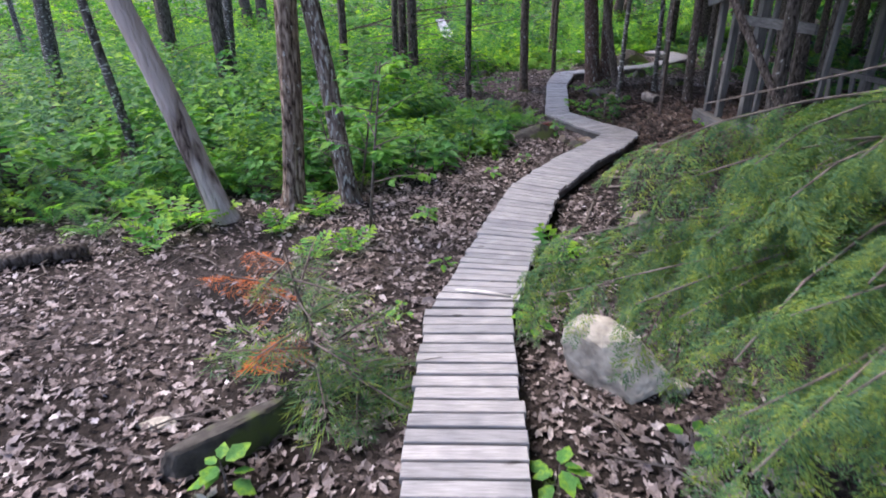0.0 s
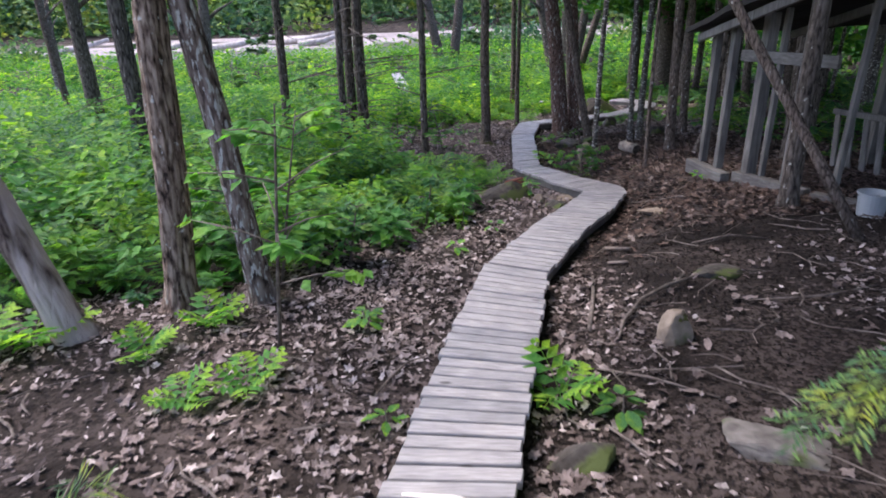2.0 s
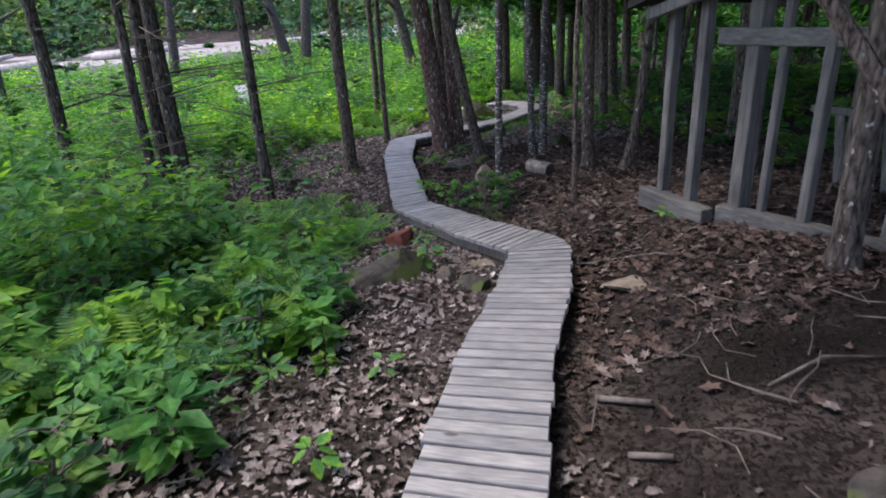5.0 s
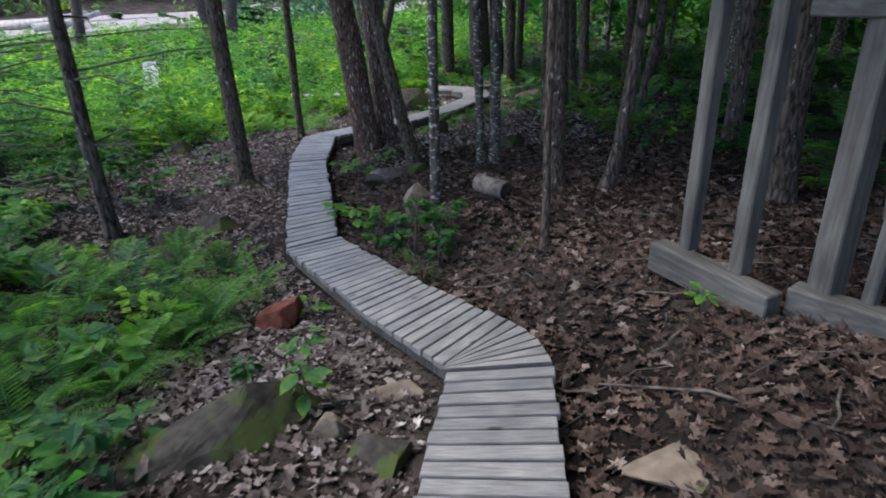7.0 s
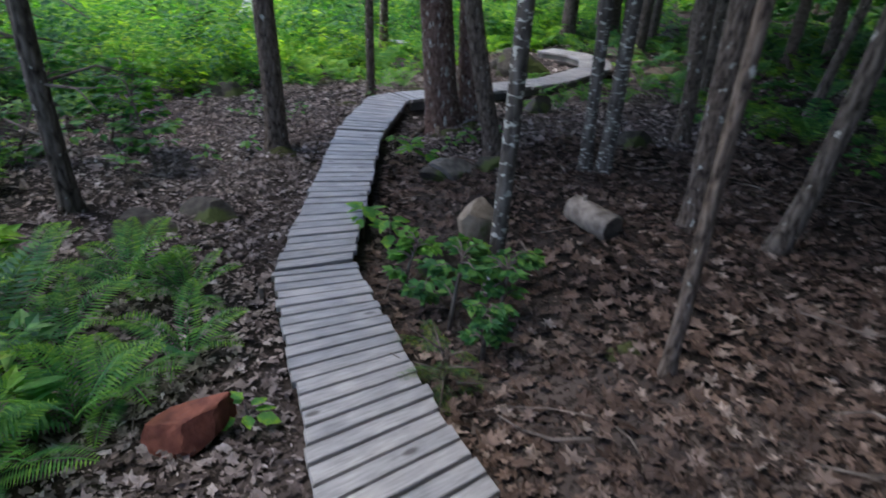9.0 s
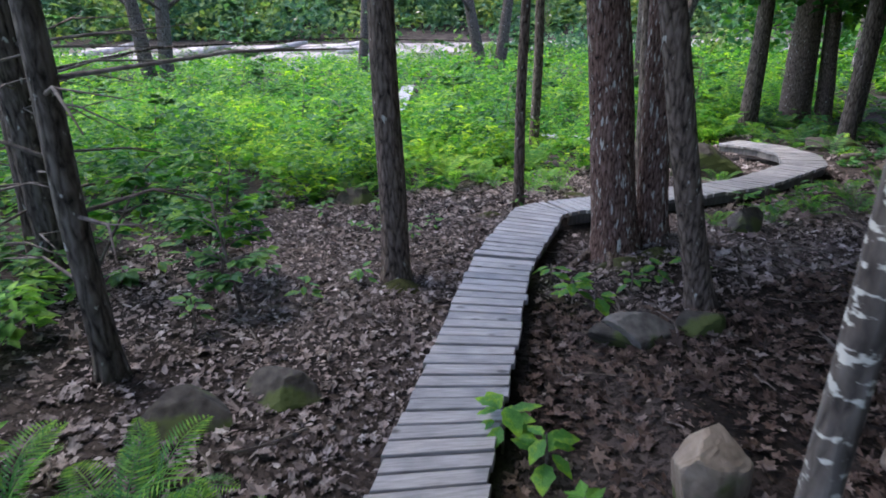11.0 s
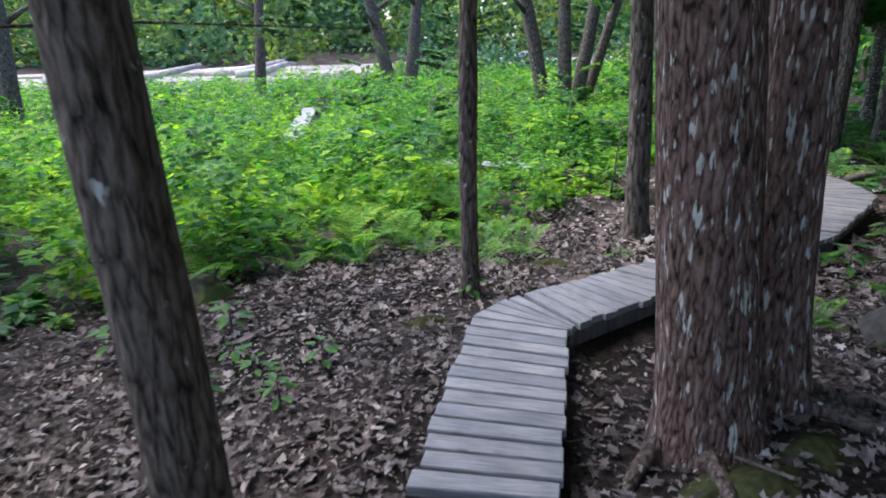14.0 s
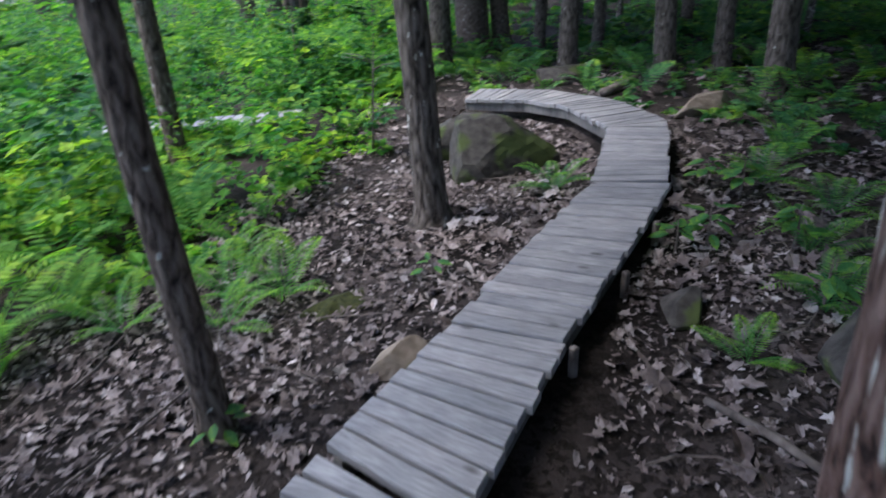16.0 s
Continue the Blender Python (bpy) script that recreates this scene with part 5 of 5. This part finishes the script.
boardwalk("pale plank walk crossing the meadow among ferns", [(2.5, 22.7, -2.05), (5.1, 20.9, -1.9)], [(2.25, 22.3, -2.03), (4.85, 20.5, -1.88)], pitch=.14)

# ---- leaf litter ----
def lobed_leaf(rng, lobes=True, n=8):
    """One dry leaf, curled, pointing along x, one unit long."""
    v = [(.5, 0, 0)]
    for k in range(n):
        a = 2 * math.pi * k / n
        r = .5 * (1 if k % 2 == 0 else (.58 if lobes else .85)) * (rng.uniform(.6, 1.25) if n < 10 else rng.uniform(.75, 1.1))
        px, py = .5 + math.cos(a) * r, math.sin(a) * r * (.8 if lobes else .45)
        v.append((px, py, abs(py) * rng.uniform(-.15, .6) + (px - .5) ** 2 * rng.uniform(-.5, .6)))
    return np.array(v), np.array([(0, k, k % n + 1) for k in range(1, n + 1)])


rng = np.random.default_rng(8)
_q = random.Random(9)
shapes = [lobed_leaf(_q, k % 3 > 0, 12 if k % 3 else 10) for k in range(12)]
OAK_SHAPES = [lobed_leaf(_q, True, 14) for k in range(8)]
BITS = [lobed_leaf(_q, False, 4) for k in range(6)]


def oak_floor(x, y):
    """The brown oak-leaf floor between the boards and the shed."""
    return (x > np.interp(y, [p[1] for p in CENTRE], [p[0] for p in CENTRE])) & (y > 6.2 + .4 * np.sin(2 * x)) & (y < 13.1 + .3 * np.sin(3 * x))


def scatter_litter(n, x0, x1, y0, y1, seed, size, shapes=shapes, brown=False):
    rng = np.random.default_rng(seed)
    x, y = rng.uniform(x0, x1, n), rng.uniform(y0, y1, n)
    d, _ = path_distance(x, y)
    patch = np.sin(1.1 * x + .6 * y + 1) * np.sin(.9 * y - .7 * x) + rng.normal(size=n) * .5
    k = (d > .27) & (inside_edge(x, y) < .8) & (patch > -.75 + 1.5 * smooth01((x - .9) / 1.2) * (y < 6.6)) & (oak_floor(x, y) == brown)
    x, y = x[k], y[k]
    m = len(x)
    z = ground(x, y)
    yaw, tx, ty, s = rng.uniform(0, 6.28, m), rng.normal(size=m) * .3, rng.normal(size=m) * .3, size * rng.uniform(.45, 1.6, m)
    out = []
    which = rng.integers(0, len(shapes), m)
    for w, (sv, sf) in enumerate(shapes):
        i = np.where(which == w)[0]
        c, sn = np.cos(yaw[i])[:, None], np.sin(yaw[i])[:, None]
        lx, ly, lz = (sv[:, 0] - .5)[None], sv[:, 1][None], sv[:, 2][None]
        lz = lz + lx * tx[i][:, None] + ly * ty[i][:, None]
        P = np.stack([x[i][:, None] + (lx * c - ly * sn) * s[i][:, None], y[i][:, None] + (lx * sn + ly * c) * s[i][:, None], z[i][:, None] + .012 + (lz + .12) * s[i][:, None]], -1)
        F = sf[None] + (np.arange(len(i)) * len(sv))[:, None, None]
        out.append((P.reshape(-1, 3), F.reshape(-1, 3)))
    return join(out)


v, f = join([scatter_litter(40000, -4.5, 5.5, .3, 9.5, 31, .052), scatter_litter(42000, -1.5, 7.5, 9.0, 19.0, 32, .05), scatter_litter(30000, -3, 4.2, 1, 9.5, 34, .03, BITS), scatter_litter(60000, -.5, 5.8, 9, 18, 35, .03, BITS), scatter_litter(9000, 4, 13, 3, 24, 33, .1), scatter_litter(9000, -12, -4.5, -4, 9, 38, .1), scatter_litter(7000, -4.5, 7, -4, .3, 39, .09)])
tagged(link("leaf_litter", v, f, LITTER), "brown and pale fallen oak leaves covering the soil", "leaf litter", kind="stuff")


v, f = join([scatter_litter(26000, 1.2, 8, 6, 13.6, 36, .068, OAK_SHAPES, True), scatter_litter(20000, 1.2, 6, 6, 13.6, 37, .035, BITS, True)])
tagged(link("leaf_litter", v, f, BROWN_LITTER), "reddish-brown oak leaves covering the ground by the shed", "leaf litter", kind="stuff")


HUMUS = plain_material("dark_humus", (0.008, 0.006, 0.005), (0.045, 0.034, 0.028), 0.95, 25)


def crumbs(n, x0, x1, y0, y1, seed):
    """Loose dark crumbs of humus and rotted chips on the bare soil."""
    rng = np.random.default_rng(seed)
    x, y = rng.uniform(x0, x1, n), rng.uniform(y0, y1, n)
    k = path_distance(x, y)[0] > .3
    x, y = x[k], y[k]
    m = len(x)
    p = np.stack([x, y, ground(x, y) + .004], 1)
    size = .014 * rng.uniform(.4, 2.2, m)
    return leaf_quads(p, rng.normal(size=(m, 3)) * [1, 1, .5], rng.normal(size=(m, 3)) * .6 + [0, 0, 1], size, size * rng.uniform(.3, .8, m), .5)


v, f = crumbs(42000, .6, 5, 1.6, 7.2, 91)
tagged(link("humus_crumbs", v, f, HUMUS), "dark crumbs of humus scattered over bare soil", "soil", kind="stuff")


# loose leaves lying uppermost beside the boards
_q = random.Random(77)
LEAVES = [mesh_of("fallen_leaf", k, LITTER) for k in shapes[:6]]
OAK_LEAVES = [mesh_of("fallen_leaf", k, BROWN_LITTER) for k in shapes[:6]]
made = 0
while made < 300:
    x, y = _q.uniform(-2.2, 4.4), _q.uniform(1.4, 17)
    d, _z = path_distance(np.array([x]), np.array([y]))
    if not .3 < d[0] < 1.7 or inside_edge(np.array([x]), np.array([y]))[0] > .3:
        continue
    lf = new("fallen_leaf", (OAK_LEAVES if oak_floor(np.array([x]), np.array([y]))[0] else LEAVES)[_q.randrange(6)])
    lf.parent = GROUND
    lf.matrix_local = pose(x, y, gz(x, y) + .028, _q.uniform(-20, 20), _q.uniform(-20, 20), _q.uniform(0, 360)) @ Matrix.Scale(_q.uniform(.07, .13), 4)
    made += 1

# twigs scattered through the litter
chunks = []
for k in range(640):
    x, y = (_q.uniform(-3.5, 6.5), _q.uniform(1.2, 18)) if k < 560 else (_q.uniform(.8, 4.6), _q.uniform(2.2, 7.0))
    d, _z = path_distance(np.array([x]), np.array([y]))
    if d[0] < .42 or inside_edge(np.array([x]), np.array([y]))[0] > .5:
        continue
    L, a = _q.uniform(.12, .5) * (1.7 if _q.random() < .12 else 1), _q.uniform(0, 6.28)
    p = []
    for u in (0, .35, .7, 1):
        px, py = x + math.cos(a) * L * u, y + math.sin(a) * L * u
        p.append((px, py, gz(px, py) + .03 + _q.uniform(0, .02)))
        a += _q.uniform(-.35, .35)
    r = _q.uniform(.003, .008) if k < 560 else _q.uniform(.0025, .005)
    v, f = tube(p, [r, r, r * .8, r * .5], 4)
    chunks.append((np.array(v), np.array(f)))
v, f = join(chunks)
tagged(link("twigs", v, f, TWIG), "thin dead twigs scattered through the leaf litter", "twigs", kind="stuff")

# roots of the big tree
for pts, r in ((((3.82, 14.08), (4.05, 13.75), (4.3, 13.45)), .03), (((3.42, 13.94), (3.4, 13.72), (3.3, 13.5)), .028), (((3.32, 14.02), (3.18, 13.92), (3.08, 13.78)), .025), (((3.85, 14.12), (4.2, 14.0), (4.55, 13.75)), .028)):
    p = [(x, y, gz(x, y) + (.06, .02, -.02)[i]) for i, (x, y) in enumerate(pts)]
    log_thing("tree_root", p, [r * 1.5, r, r * .5], BARK_RED, "brown root spreading from the big tree", "root", 8)
# pale splinter on the boards
log_thing("wood_splinter", [(.07, 3.2, -.412), (.24, 3.16, -.41), (.40, 3.1, -.408)], [.006, .012, .006], PALEWOOD, "pale split stick lying across the boards", "stick", 6)


# a long low limb reaching over the leaf litter
# one unseen leaf mass is hung beyond this tree to shade the litter
over = tree(-2.2, 14.6, .1, .02, .02, BARK, label="dark trunk with a long low limb over the litter", dead=10, over=((-.8, 2.8, 6.8),))
_b = over.matrix_world.translation
pts = [Vector((-2.2, 14.6, -.35)), Vector((-.6, 15.6, -.02)), Vector((1.0, 16.4, .02)), Vector((2.5, 17.0, -.05))]
v, f = tube([p - _b for p in pts], [.018, .013, .009, .003], 7)
limb = link("limb", v, f, BARK, over, True)
for k in range(16):
    u = .15 + .84 * k / 15
    i = min(2, int(u * 3))
    p = pts[i].lerp(pts[i + 1], u * 3 - i) - _b
    a = _q.uniform(-.9, 1.9)
    e = p + Vector((math.cos(a), math.sin(a), _q.uniform(-.35, .15))) * _q.uniform(.25, .5)
    nd = new("needles", SPRAYS[k % 3])
    nd.parent = limb
    nd.matrix_local = aim(p, e)
